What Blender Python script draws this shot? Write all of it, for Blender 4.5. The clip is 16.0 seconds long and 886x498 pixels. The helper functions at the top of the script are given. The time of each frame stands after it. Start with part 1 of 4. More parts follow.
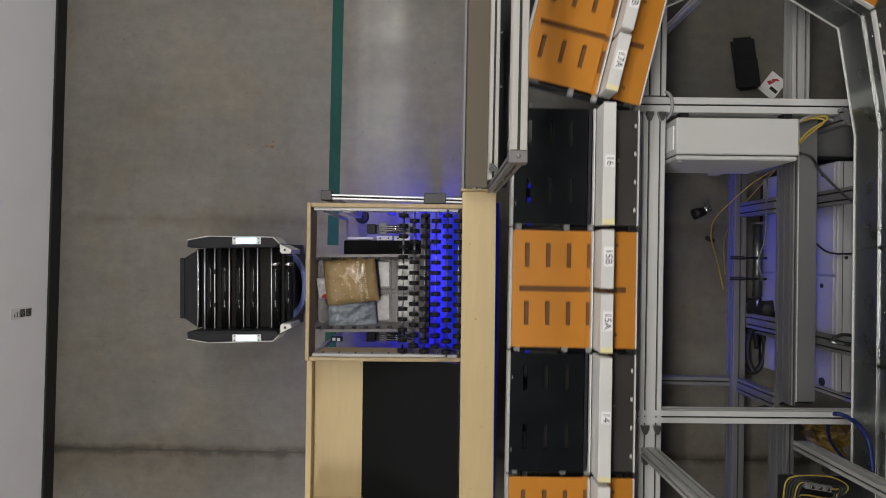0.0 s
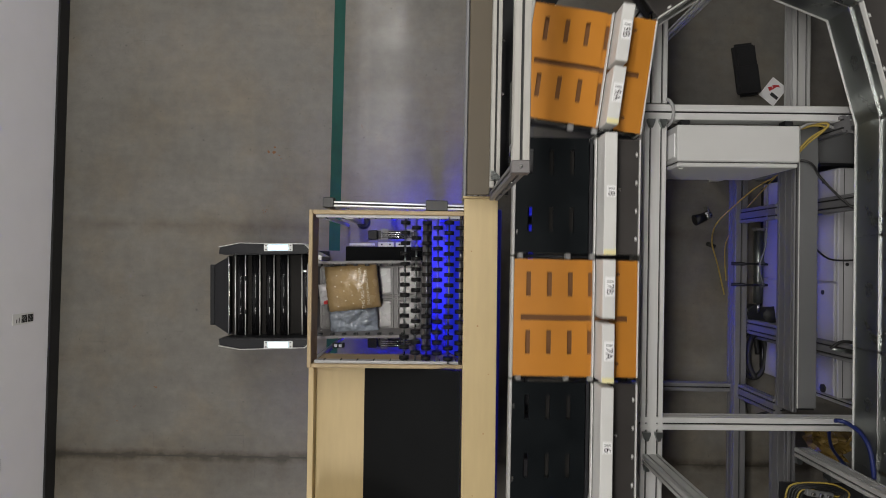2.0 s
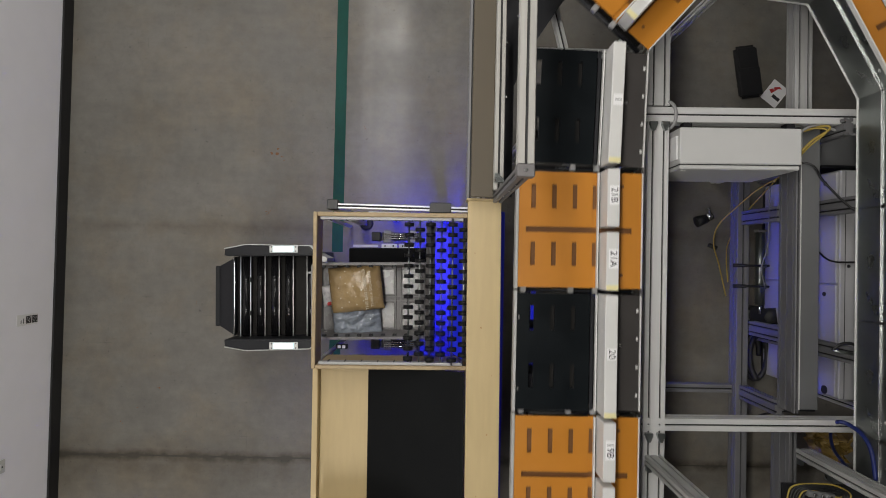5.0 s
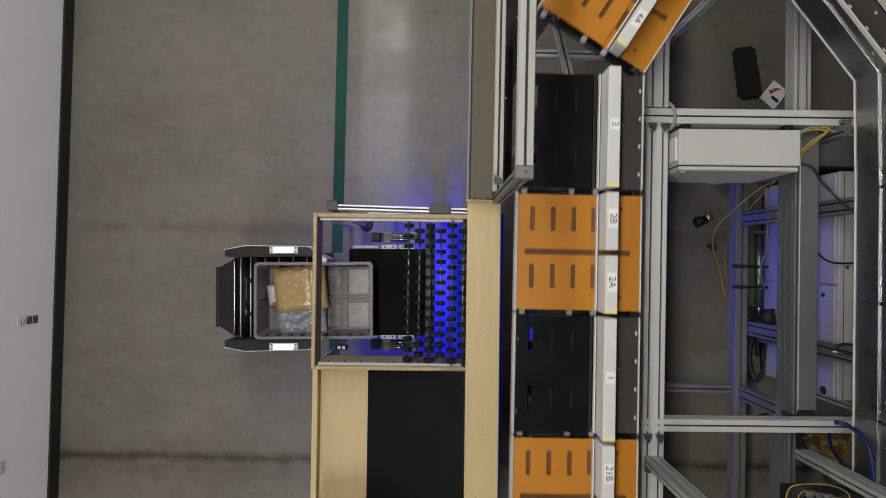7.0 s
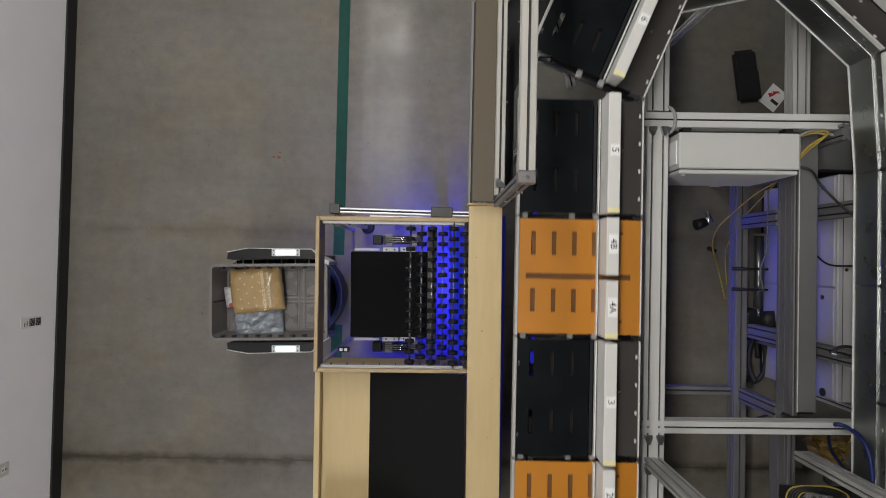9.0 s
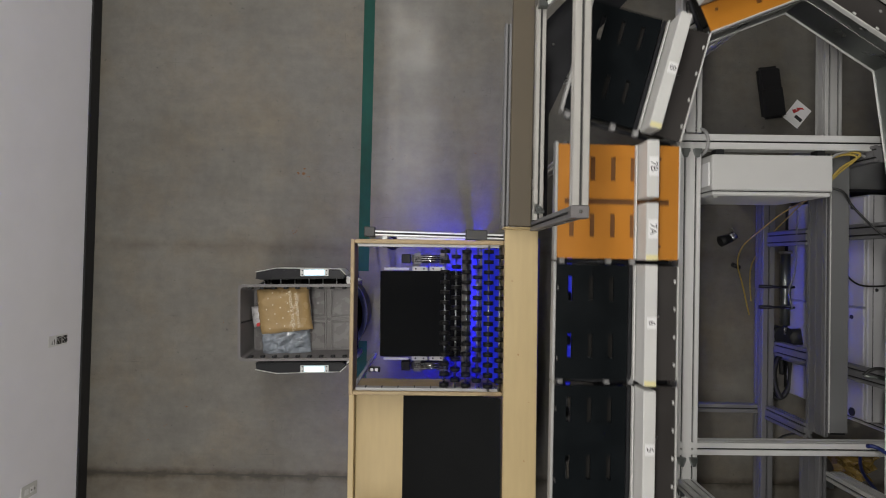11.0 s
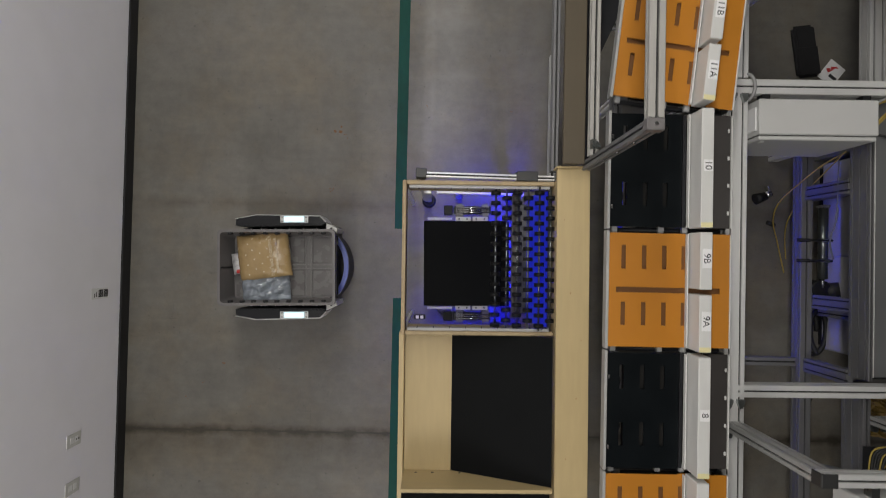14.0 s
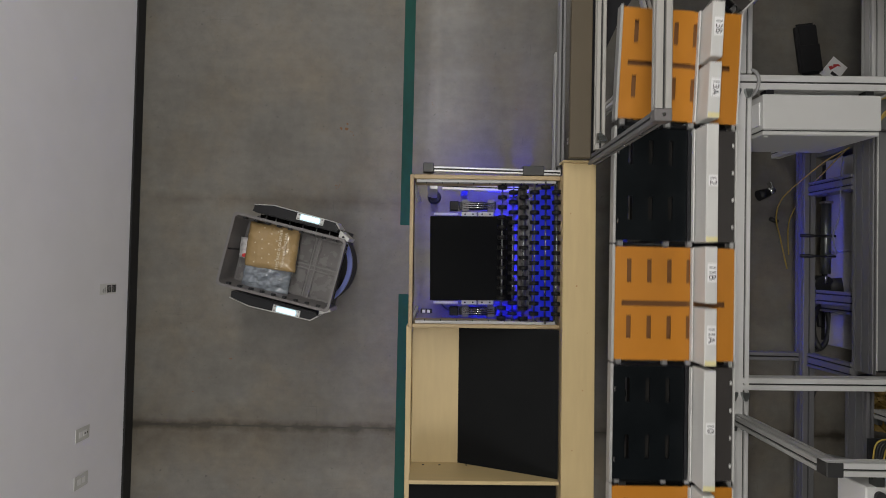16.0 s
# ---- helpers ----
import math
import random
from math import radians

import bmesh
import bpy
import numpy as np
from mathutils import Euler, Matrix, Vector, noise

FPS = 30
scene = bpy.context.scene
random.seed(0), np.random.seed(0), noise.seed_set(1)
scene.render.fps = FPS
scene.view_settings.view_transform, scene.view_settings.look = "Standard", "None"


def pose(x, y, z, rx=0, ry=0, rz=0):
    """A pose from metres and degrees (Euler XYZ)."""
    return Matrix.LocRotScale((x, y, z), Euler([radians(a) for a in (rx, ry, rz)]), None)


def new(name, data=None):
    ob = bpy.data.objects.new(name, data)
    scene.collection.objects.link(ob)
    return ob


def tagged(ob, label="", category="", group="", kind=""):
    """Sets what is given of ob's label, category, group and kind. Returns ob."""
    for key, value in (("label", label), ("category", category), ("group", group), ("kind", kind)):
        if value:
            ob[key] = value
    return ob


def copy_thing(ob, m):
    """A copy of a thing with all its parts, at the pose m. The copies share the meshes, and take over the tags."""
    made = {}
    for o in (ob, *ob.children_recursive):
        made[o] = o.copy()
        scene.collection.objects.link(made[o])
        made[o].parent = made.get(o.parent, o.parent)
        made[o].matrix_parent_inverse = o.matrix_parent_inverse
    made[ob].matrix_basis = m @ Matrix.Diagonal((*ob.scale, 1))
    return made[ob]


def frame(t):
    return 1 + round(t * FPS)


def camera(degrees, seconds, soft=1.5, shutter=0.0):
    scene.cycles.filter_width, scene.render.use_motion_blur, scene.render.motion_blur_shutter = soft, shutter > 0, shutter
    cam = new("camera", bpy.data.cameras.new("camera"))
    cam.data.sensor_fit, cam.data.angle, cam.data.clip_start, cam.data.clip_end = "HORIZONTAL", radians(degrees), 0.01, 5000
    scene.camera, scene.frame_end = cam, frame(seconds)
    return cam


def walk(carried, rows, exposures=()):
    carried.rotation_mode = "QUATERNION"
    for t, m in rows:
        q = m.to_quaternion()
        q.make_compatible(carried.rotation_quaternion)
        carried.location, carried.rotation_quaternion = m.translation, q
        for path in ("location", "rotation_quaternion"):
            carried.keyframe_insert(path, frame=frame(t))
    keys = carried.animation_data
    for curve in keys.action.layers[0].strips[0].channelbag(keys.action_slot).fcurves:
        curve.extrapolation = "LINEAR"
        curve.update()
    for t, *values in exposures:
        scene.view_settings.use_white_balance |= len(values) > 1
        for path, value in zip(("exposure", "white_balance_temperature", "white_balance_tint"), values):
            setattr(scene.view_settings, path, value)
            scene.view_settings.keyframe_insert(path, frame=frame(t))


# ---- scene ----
EXPO = [(0.0, 0.17), (8.7, 0.17), (11.0, 0.13), (11.6, 0.02), (13.5, -0.06), (16.0, -0.06)]
cam = camera(75.0, 16.0, soft=0.95, shutter=0.6)
PATH = [
    (0.0, pose(0.0228, -0.0391, 3.7070, 0.810, -0.468, 1.157)),
    (0.5, pose(0.0215, -0.0420, 3.7092, 0.900, -0.455, 1.182)),
    (1.0, pose(0.0182, -0.0332, 3.7109, 0.941, -0.470, 1.184)),
    (1.5, pose(0.0148, -0.0223, 3.7114, 0.971, -0.465, 1.185)),
    (2.0, pose(0.0149, -0.0163, 3.7129, 1.003, -0.458, 1.193)),
    (2.5, pose(0.0185, -0.0135, 3.7162, 1.022, -0.451, 1.202)),
    (3.0, pose(0.0204, -0.0141, 3.7188, 1.045, -0.442, 1.207)),
    (3.5, pose(0.0116, -0.0137, 3.7208, 1.021, -0.458, 1.207)),
    (4.0, pose(0.0051, -0.0071, 3.7228, 0.941, -0.453, 1.217)),
    (6.5, pose(-0.0060, -0.0082, 3.7294, 1.071, -0.471, 1.244)),
    (7.0, pose(0.0001, -0.0035, 3.7320, 1.004, -0.452, 1.237)),
    (7.5, pose(0.0024, -0.0061, 3.7353, 1.033, -0.451, 1.243)),
    (8.0, pose(0.0016, -0.0092, 3.7397, 1.065, -0.473, 1.246)),
    (8.5, pose(-0.0047, -0.0050, 3.7466, 1.064, -0.486, 1.249)),
    (10.8, pose(-0.1398, 0.0970, 3.7502, 1.038, -0.564, 1.242)),
    (11.0, pose(-0.1771, 0.1096, 3.7507, 1.050, -0.569, 1.247)),
    (11.5, pose(-0.2782, 0.1395, 3.7527, 1.060, -0.577, 1.263)),
    (12.0, pose(-0.3574, 0.1691, 3.7553, 1.063, -0.578, 1.277)),
    (12.5, pose(-0.3791, 0.1880, 3.7569, 1.056, -0.585, 1.276)),
    (13.0, pose(-0.3854, 0.1552, 3.7583, 0.980, -0.602, 1.275)),
    (13.5, pose(-0.3913, 0.0099, 3.7590, 0.919, -0.609, 1.279)),
    (14.0, pose(-0.4114, -0.1661, 3.7609, 0.975, -0.622, 1.265)),
    (14.5, pose(-0.4296, -0.2221, 3.7684, 1.041, -0.638, 1.239)),
    (15.0, pose(-0.4362, -0.2226, 3.7779, 1.054, -0.628, 1.234)),
    (15.5, pose(-0.4399, -0.2133, 3.7834, 1.099, -0.604, 1.241)),
    (16.0, pose(-0.4421, -0.2088, 3.7855, 1.231, -0.577, 1.244)),
]
walk(cam, PATH, exposures=EXPO)
# ---- world and large lights ----
world = bpy.data.worlds.new("world")
scene.world = world
world.use_nodes = True
world.node_tree.nodes["Background"].inputs[0].default_value = (0.5, 0.55, 0.6, 1)
world.node_tree.nodes["Background"].inputs[1].default_value = 0.05

CEIL = 4.7
LAMPS = [(-0.80, 3.1, 74), (-0.55, 0.2, 52), (-1.00, -4.2, 84), (3.30, 0.4, 6)]


def ceiling_lamp(x, y, power, sx=0.30, sy=2.4):
    data = bpy.data.lights.new("ceiling_lamp", "AREA")
    data.shape, data.size, data.size_y, data.energy = "RECTANGLE", sx, sy, power
    data.color = (1.0, 0.965, 0.91)
    ob = new("ceiling_lamp", data)
    ob.matrix_world = pose(x, y, CEIL - 0.12)
    return ob


for x, y, power in LAMPS:
    ceiling_lamp(x, y, power)


# ---- materials ----
def material(name, color=(0.5, 0.5, 0.5), rough=0.5, metal=0.0, vary=0.0, scale=20.0, bump=0.0, bump_scale=120.0,
             stretch=(1, 1, 1), emit=None, power=0.0, per_object=0.0, coat=0.0, spec=0.5):
    """A principled material with two scales of colour variation, uneven gloss and fine relief."""
    m = bpy.data.materials.new(name)
    m.use_nodes = True
    nt = m.node_tree
    n, l = nt.nodes, nt.links
    p = n["Principled BSDF"]
    p.inputs["Base Color"].default_value = (*color, 1)
    p.inputs["Roughness"].default_value, p.inputs["Metallic"].default_value = rough, metal
    p.inputs["Coat Weight"].default_value, p.inputs["Specular IOR Level"].default_value = coat, spec
    if emit:
        p.inputs["Emission Color"].default_value = (*emit, 1)
        p.inputs["Emission Strength"].default_value = power
    if vary or bump or per_object:
        tc, mp = n.new("ShaderNodeTexCoord"), n.new("ShaderNodeMapping")
        mp.inputs["Scale"].default_value = stretch
        l.new(tc.outputs["Object"], mp.inputs["Vector"])
    if vary:
        big, small = n.new("ShaderNodeTexNoise"), n.new("ShaderNodeTexNoise")
        big.inputs["Scale"].default_value, small.inputs["Scale"].default_value = scale * 0.15, scale
        big.inputs["Detail"].default_value, small.inputs["Detail"].default_value = 4, 6
        l.new(mp.outputs[0], big.inputs["Vector"]), l.new(mp.outputs[0], small.inputs["Vector"])
        add = n.new("ShaderNodeMath")
        add.operation = "ADD"
        l.new(big.outputs["Fac"], add.inputs[0]), l.new(small.outputs["Fac"], add.inputs[1])
        rng = n.new("ShaderNodeMapRange")
        rng.inputs["From Min"].default_value, rng.inputs["From Max"].default_value = 0.6, 1.4
        rng.inputs["To Min"].default_value, rng.inputs["To Max"].default_value = 1 - vary, 1 + vary
        l.new(add.outputs[0], rng.inputs["Value"])
        last = rng.outputs[0]
        if per_object:
            info, r2, mul = n.new("ShaderNodeObjectInfo"), n.new("ShaderNodeMapRange"), n.new("ShaderNodeMath")
            r2.inputs["To Min"].default_value, r2.inputs["To Max"].default_value = 1 - per_object, 1 + per_object
            l.new(info.outputs["Random"], r2.inputs["Value"])
            mul.operation = "MULTIPLY"
            l.new(last, mul.inputs[0]), l.new(r2.outputs[0], mul.inputs[1])
            last = mul.outputs[0]
        sc = n.new("ShaderNodeVectorMath")
        sc.operation = "SCALE"
        sc.inputs[0].default_value = color
        l.new(last, sc.inputs["Scale"])
        l.new(sc.outputs[0], p.inputs["Base Color"])
        rr = n.new("ShaderNodeMapRange")
        rr.inputs["To Min"].default_value, rr.inputs["To Max"].default_value = max(rough - 0.12, 0.03), min(rough + 0.12, 1)
        l.new(small.outputs["Fac"], rr.inputs["Value"])
        l.new(rr.outputs[0], p.inputs["Roughness"])
    if bump:
        bn, bp = n.new("ShaderNodeTexNoise"), n.new("ShaderNodeBump")
        bn.inputs["Scale"].default_value, bn.inputs["Detail"].default_value = bump_scale, 5
        bp.inputs["Strength"].default_value, bp.inputs["Distance"].default_value = bump, 0.004
        l.new(mp.outputs[0], bn.inputs["Vector"])
        l.new(bn.outputs["Fac"], bp.inputs["Height"])
        l.new(bp.outputs[0], p.inputs["Normal"])
    return m


def concrete():
    """Power-floated concrete: mottling, brush marks, fine cracks, a dirty saw-cut and a worn polished lane."""
    m = bpy.data.materials.new("concrete")
    m.use_nodes = True
    n, l = m.node_tree.nodes, m.node_tree.links
    p = n["Principled BSDF"]
    tc = n.new("ShaderNodeTexCoord")

    def noise_of(scale, detail, rough=0.6, stretch=None):
        t = n.new("ShaderNodeTexNoise")
        t.inputs["Scale"].default_value, t.inputs["Detail"].default_value, t.inputs["Roughness"].default_value = scale, detail, rough
        if stretch:
            mp = n.new("ShaderNodeMapping")
            mp.inputs["Scale"].default_value = stretch
            l.new(tc.outputs["Object"], mp.inputs["Vector"])
            l.new(mp.outputs[0], t.inputs["Vector"])
        else:
            l.new(tc.outputs["Object"], t.inputs["Vector"])
        return t.outputs["Fac"]

    def ranged(v, a, b, c, d):
        r = n.new("ShaderNodeMapRange")
        for key, value in zip(("From Min", "From Max", "To Min", "To Max"), (a, b, c, d)):
            r.inputs[key].default_value = value
        l.new(v, r.inputs["Value"])
        return r.outputs[0]

    def math_of(op, a, b):
        k = n.new("ShaderNodeMath")
        k.operation = op
        for i, v in enumerate((a, b)):
            if isinstance(v, (int, float)):
                k.inputs[i].default_value = v
            else:
                l.new(v, k.inputs[i])
        return k.outputs[0]

    tone = math_of("MULTIPLY", ranged(noise_of(1.3, 6), 0.3, 0.7, 0.84, 1.14), ranged(noise_of(11, 8, 0.7), 0.3, 0.7, 0.85, 1.13))
    tone = math_of("MULTIPLY", tone, ranged(noise_of(3, 6, 0.65, (0.35, 3.0, 1)), 0.35, 0.7, 0.93, 1.05))
    tone = math_of("MULTIPLY", tone, ranged(noise_of(160, 3), 0.3, 0.7, 0.93, 1.06))
    # dark specks and scuffs
    tone = math_of("MULTIPLY", tone, ranged(noise_of(26, 3, 0.5), 0.70, 0.76, 1.0, 0.62))
    # thin scratches along and across, and patches of drag marks
    worn = ranged(noise_of(2.3, 3), 0.48, 0.62, 0.0, 1.0)
    for stretch in ((0.5, 9.0, 1), (9.0, 0.6, 1)):
        mark = ranged(noise_of(9, 4, 0.6, stretch), 0.645, 0.70, 0.0, 0.20)
        tone = math_of("MULTIPLY", tone, math_of("SUBTRACT", 1, math_of("MULTIPLY", mark, worn)))
    tone = math_of("MULTIPLY", tone, ranged(noise_of(55, 2, 0.4), 0.72, 0.77, 1.0, 0.70))
    # saw-cut with dirt at y = -1.3, a faint one at y = 0.17
    xyz = n.new("ShaderNodeSeparateXYZ")
    l.new(tc.outputs["Object"], xyz.inputs[0])
    wob = ranged(noise_of(5, 4), 0, 1, -0.03, 0.03)

    def line(at, half, depth):  # dirt along a cut
        d = math_of("ABSOLUTE", math_of("SUBTRACT", math_of("ADD", xyz.outputs["Y"], wob), at), 0)
        return math_of("MULTIPLY", ranged(d, 0, half, 1, 0), math_of("MULTIPLY", ranged(noise_of(7, 5), 0.3, 0.65, 0.3, 1), depth))

    dirt = math_of("ADD", math_of("ADD", line(-1.30, 0.045, 0.75), line(-1.36, 0.25, 0.42)), line(0.17, 0.06, 0.34))
    cut = ranged(math_of("ABSOLUTE", math_of("ADD", xyz.outputs["Y"], 1.302), 0), 0.001, 0.006, 0.35, 0)
    tone = math_of("MULTIPLY", tone, math_of("SUBTRACT", 1, math_of("MINIMUM", math_of("ADD", dirt, cut), 0.75)))
    # worn pale lane beside the tape
    lane = math_of("ABSOLUTE", math_of("SUBTRACT", xyz.outputs["X"], -0.485), 0)
    lane = math_of("MULTIPLY", ranged(lane, 0.02, 0.05, 1, 0), ranged(noise_of(6, 5), 0.35, 0.7, 0.2, 1))
    col = n.new("ShaderNodeMixRGB")
    col.inputs[1].default_value, col.inputs[2].default_value = (0.142, 0.135, 0.119, 1), (0.20, 0.187, 0.165, 1)
    l.new(math_of("MULTIPLY", lane, 0.6), col.inputs[0])
    warm = n.new("ShaderNodeMixRGB")
    warm.inputs[2].default_value = (0.162, 0.134, 0.093, 1)
    l.new(math_of("ADD", ranged(noise_of(1.7, 7, 0.7), 0.46, 0.66, 0, 0.6), dirt), warm.inputs[0])
    l.new(col.outputs[0], warm.inputs[1])
    out = n.new("ShaderNodeVectorMath")
    out.operation = "SCALE"
    l.new(warm.outputs[0], out.inputs[0]), l.new(tone, out.inputs["Scale"])
    l.new(out.outputs[0], p.inputs["Base Color"])
    wide = math_of("ABSOLUTE", math_of("SUBTRACT", xyz.outputs["X"], -0.36), 0)
    polish = math_of("MULTIPLY", ranged(wide, 0.10, 0.24, 0.21, 0.0), ranged(noise_of(4, 5), 0.3, 0.6, 0.6, 1.0))
    l.new(math_of("SUBTRACT", ranged(noise_of(2.2, 7), 0.3, 0.7, 0.46, 0.66), polish), p.inputs["Roughness"])
    bp = n.new("ShaderNodeBump")
    bp.inputs["Strength"].default_value, bp.inputs["Distance"].default_value = 0.12, 0.003
    l.new(noise_of(60, 6), bp.inputs["Height"])
    l.new(bp.outputs[0], p.inputs["Normal"])
    return m


M = {
    "concrete": concrete(),
    "wall": material("wall_paint", (0.90, 0.89, 0.94), 0.6, vary=0.03, scale=6, bump=0.05, bump_scale=200),
    "rubber": material("black_rubber", (0.012, 0.012, 0.013), 0.6, vary=0.3, scale=8),
    "tape": material("green_tape", (0.009, 0.060, 0.046), 0.72, spec=0.25, vary=0.25, scale=25, stretch=(1, 0.4, 1)),
    "ply": material("birch_plywood", (0.46, 0.355, 0.183), 0.45, vary=0.07, scale=12, stretch=(3.5, 0.45, 3.5), bump=0.05, bump_scale=60),
    "ply_x": material("birch_plywood_cross", (0.46, 0.355, 0.183), 0.45, vary=0.07, scale=12, stretch=(0.45, 3.5, 3.5), bump=0.05, bump_scale=60),
    "ply_edge": material("worn_plywood_edge", (0.35, 0.265, 0.150), 0.6, vary=0.22, scale=40, stretch=(1, 1, 5), bump=0.08, bump_scale=90),
    "strip": material("grey_translucent_strip", (0.36, 0.36, 0.36), 0.4, vary=0.08, scale=20),
    "packet": material("crumpled_packet", (0.42, 0.41, 0.42), 0.3, vary=0.35, scale=40),
    "roller": material("glossy_black_roller", (0.008, 0.008, 0.009), 0.10, spec=0.3),
    "wheel": material("black_wheel_plastic", (0.006, 0.006, 0.0065), 0.45, spec=0.18),
    "knot": material("knot_wood", (0.34, 0.21, 0.09), 0.6, vary=0.2, scale=90),
    "kraft": material("brown_board", (0.076, 0.059, 0.035), 0.5, vary=0.08, scale=10),
    "mat": material("black_mat", (0.006, 0.0065, 0.007), 0.85, spec=0.12, vary=0.2, scale=30, bump=0.1, bump_scale=400),
    "alu": material("anodised_aluminium", (0.66, 0.66, 0.65), 0.40, 0.3, vary=0.05, scale=30, stretch=(4, 4, 0.3)),
    # alu darkened: the shade low in the frame is put into the colour
    "alu_dark": material("shade_darkened_aluminium", (0.17, 0.17, 0.175), 0.5, 0.25, vary=0.08, scale=30, stretch=(4, 4, 0.3)),
    "alu_beam": material("weathered_aluminium", (0.38, 0.37, 0.345), 0.45, 0.25, vary=0.10, scale=30, stretch=(4, 4, 0.3)),
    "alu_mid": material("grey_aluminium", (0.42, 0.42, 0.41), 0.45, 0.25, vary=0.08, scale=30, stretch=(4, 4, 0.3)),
    "slot": material("slot_shade_and_seals", (0.02, 0.02, 0.02), 0.7),
    "steel": material("galvanised_steel", (0.21, 0.225, 0.22), 0.30, 0.9, vary=0.15, scale=9, bump=0.03),
    "lip": material("pale_cut_edge", (0.72, 0.72, 0.70), 0.35, 0.4, vary=0.1, scale=20),
    "chrome": material("bright_steel", (0.75, 0.75, 0.74), 0.22, 1.0, vary=0.05, scale=30),
    "orange": material("orange_paint", (0.455, 0.178, 0.015), 0.42, vary=0.07, scale=12, per_object=0.04),
    "deck": material("black_deck", (0.0040, 0.0056, 0.0068), 0.36, spec=0.17, vary=0.25, scale=8, per_object=0.1),
    # black side deck, lightened by a grey-brown reflection put into the colour
    "side_deck": material("side_deck_reflection", (0.040, 0.036, 0.034), 0.4, vary=0.15, scale=10, per_object=0.15),
    "film": material("amber_film", (0.20, 0.135, 0.04), 0.25, vary=0.3, scale=20),
    "under": material("dark_underside", (0.012, 0.011, 0.010), 0.7, spec=0.2),
    "brownbar": material("brown_slot_floor", (0.16, 0.065, 0.016), 0.6),
    "white": material("white_powder_coat", (0.62, 0.62, 0.60), 0.4, vary=0.04, scale=14),
    "label": material("paper_label", (0.80, 0.80, 0.80), 0.6, vary=0.03, scale=30),
    "ink": material("ink", (0.02, 0.02, 0.022), 0.6),
    "grey_plastic": material("grey_plastic", (0.135, 0.128, 0.128), 0.42, vary=0.1, scale=25, bump=0.05, bump_scale=300),
    "tote_pad": material("smooth_grey_plastic", (0.145, 0.138, 0.137), 0.27, vary=0.12, scale=18, spec=0.6),
    # tote plastic made paler: light on the rib edges is put into the colour
    "tote_rib": material("lit_rib_plastic", (0.19, 0.182, 0.18), 0.38, vary=0.15, scale=25),
    "dark_plastic": material("dark_plastic", (0.011, 0.0115, 0.013), 0.5, spec=0.3, vary=0.2, scale=30),
    "black_metal": material("black_metal", (0.014, 0.0145, 0.017), 0.42, 0.1, spec=0.35, vary=0.2, scale=15),
    "cap": material("black_end_cap", (0.03, 0.03, 0.03), 0.5),
    "cabinet": material("grey_enclosure", (0.58, 0.58, 0.57), 0.45, vary=0.03, scale=8),
    "cabinet_low": material("white_sheet_metal", (0.40, 0.40, 0.41), 0.45, vary=0.05, scale=8),
    "cream": material("cream_tape", (0.72, 0.66, 0.36), 0.5, vary=0.05, scale=30),
    "duct": material("pale_duct", (0.15, 0.153, 0.155), 0.5, vary=0.06, scale=8),
    "kraft_bag": material("kraft_bag", (0.31, 0.215, 0.10), 0.24, vary=0.15, scale=14, bump=0.9, bump_scale=26, coat=0.3),
    "bag_print": material("white_print", (0.58, 0.50, 0.36), 0.5),
    "poly": material("clear_poly_bag", (0.24, 0.27, 0.31), 0.14, vary=0.5, scale=30, bump=1.0, bump_scale=30, coat=0.7),
    "red": material("red_print", (0.45, 0.03, 0.03), 0.4),
    "yellow": material("yellow_cable", (0.36, 0.26, 0.05), 0.5),
    "blue_cable": material("blue_cable", (0.008, 0.018, 0.12), 0.45),
    "grey_cable": material("grey_cable", (0.30, 0.30, 0.30), 0.5),
    "dull_cable": material("dull_grey_cable", (0.12, 0.12, 0.125), 0.5),
    "black_cable": material("black_cable", (0.012, 0.012, 0.012), 0.45),
    "cloth": material("black_cloth", (0.008, 0.008, 0.009), 0.95, vary=0.3, scale=60),
    "light_bar": material("light_bar", (0.9, 0.95, 1.0), 0.3, emit=(0.42, 0.80, 1.0), power=1.15),
    "blue_led": material("blue_led", (0.05, 0.08, 0.4), 0.4, emit=(0.0006, 0.0015, 1.0), power=520.0),
    "blue_led_mid": material("blue_led_mid", (0.05, 0.08, 0.4), 0.4, emit=(0.006, 0.03, 1.0), power=110.0),
    "blue_rail_glow": material("blue_rail_glow", (0.03, 0.04, 0.15), 0.4, emit=(0.01, 0.02, 1.0), power=0.05),
    "blue_led_dim": material("blue_led_dim", (0.05, 0.08, 0.4), 0.4, emit=(0.02, 0.02, 1.0), power=0.28),
    "blue_board_glow": material("blue_board_glow", (0.05, 0.08, 0.4), 0.4, emit=(0.002, 0.007, 1.0), power=0.26),
    "blue_bumper": material("blue_bumper", (0.16, 0.20, 0.55), 0.3, vary=0.1, scale=10),
    "ceiling": material("ceiling_paint", (0.22, 0.22, 0.22), 0.8, vary=0.05, scale=4),
    "lamp_face": material("lamp_face", (0.9, 0.9, 0.9), 0.5, emit=(1, 0.97, 0.92), power=2.0),
}


# ---- mesh helpers ----
def finish(bm, name, mat, parent=None, label=""):
    me = bpy.data.meshes.new(name)
    bm.normal_update()
    bm.to_mesh(me)
    bm.free()
    for mm in (mat if isinstance(mat, (list, tuple)) else [mat]):
        me.materials.append(mm)
    ob = new(name, me)
    if parent:
        ob.parent = parent
    if label:
        ob["label"] = label
    return ob


def part(name, bm, mat, parent, label=""):
    return finish(bm, name, mat, parent, label)


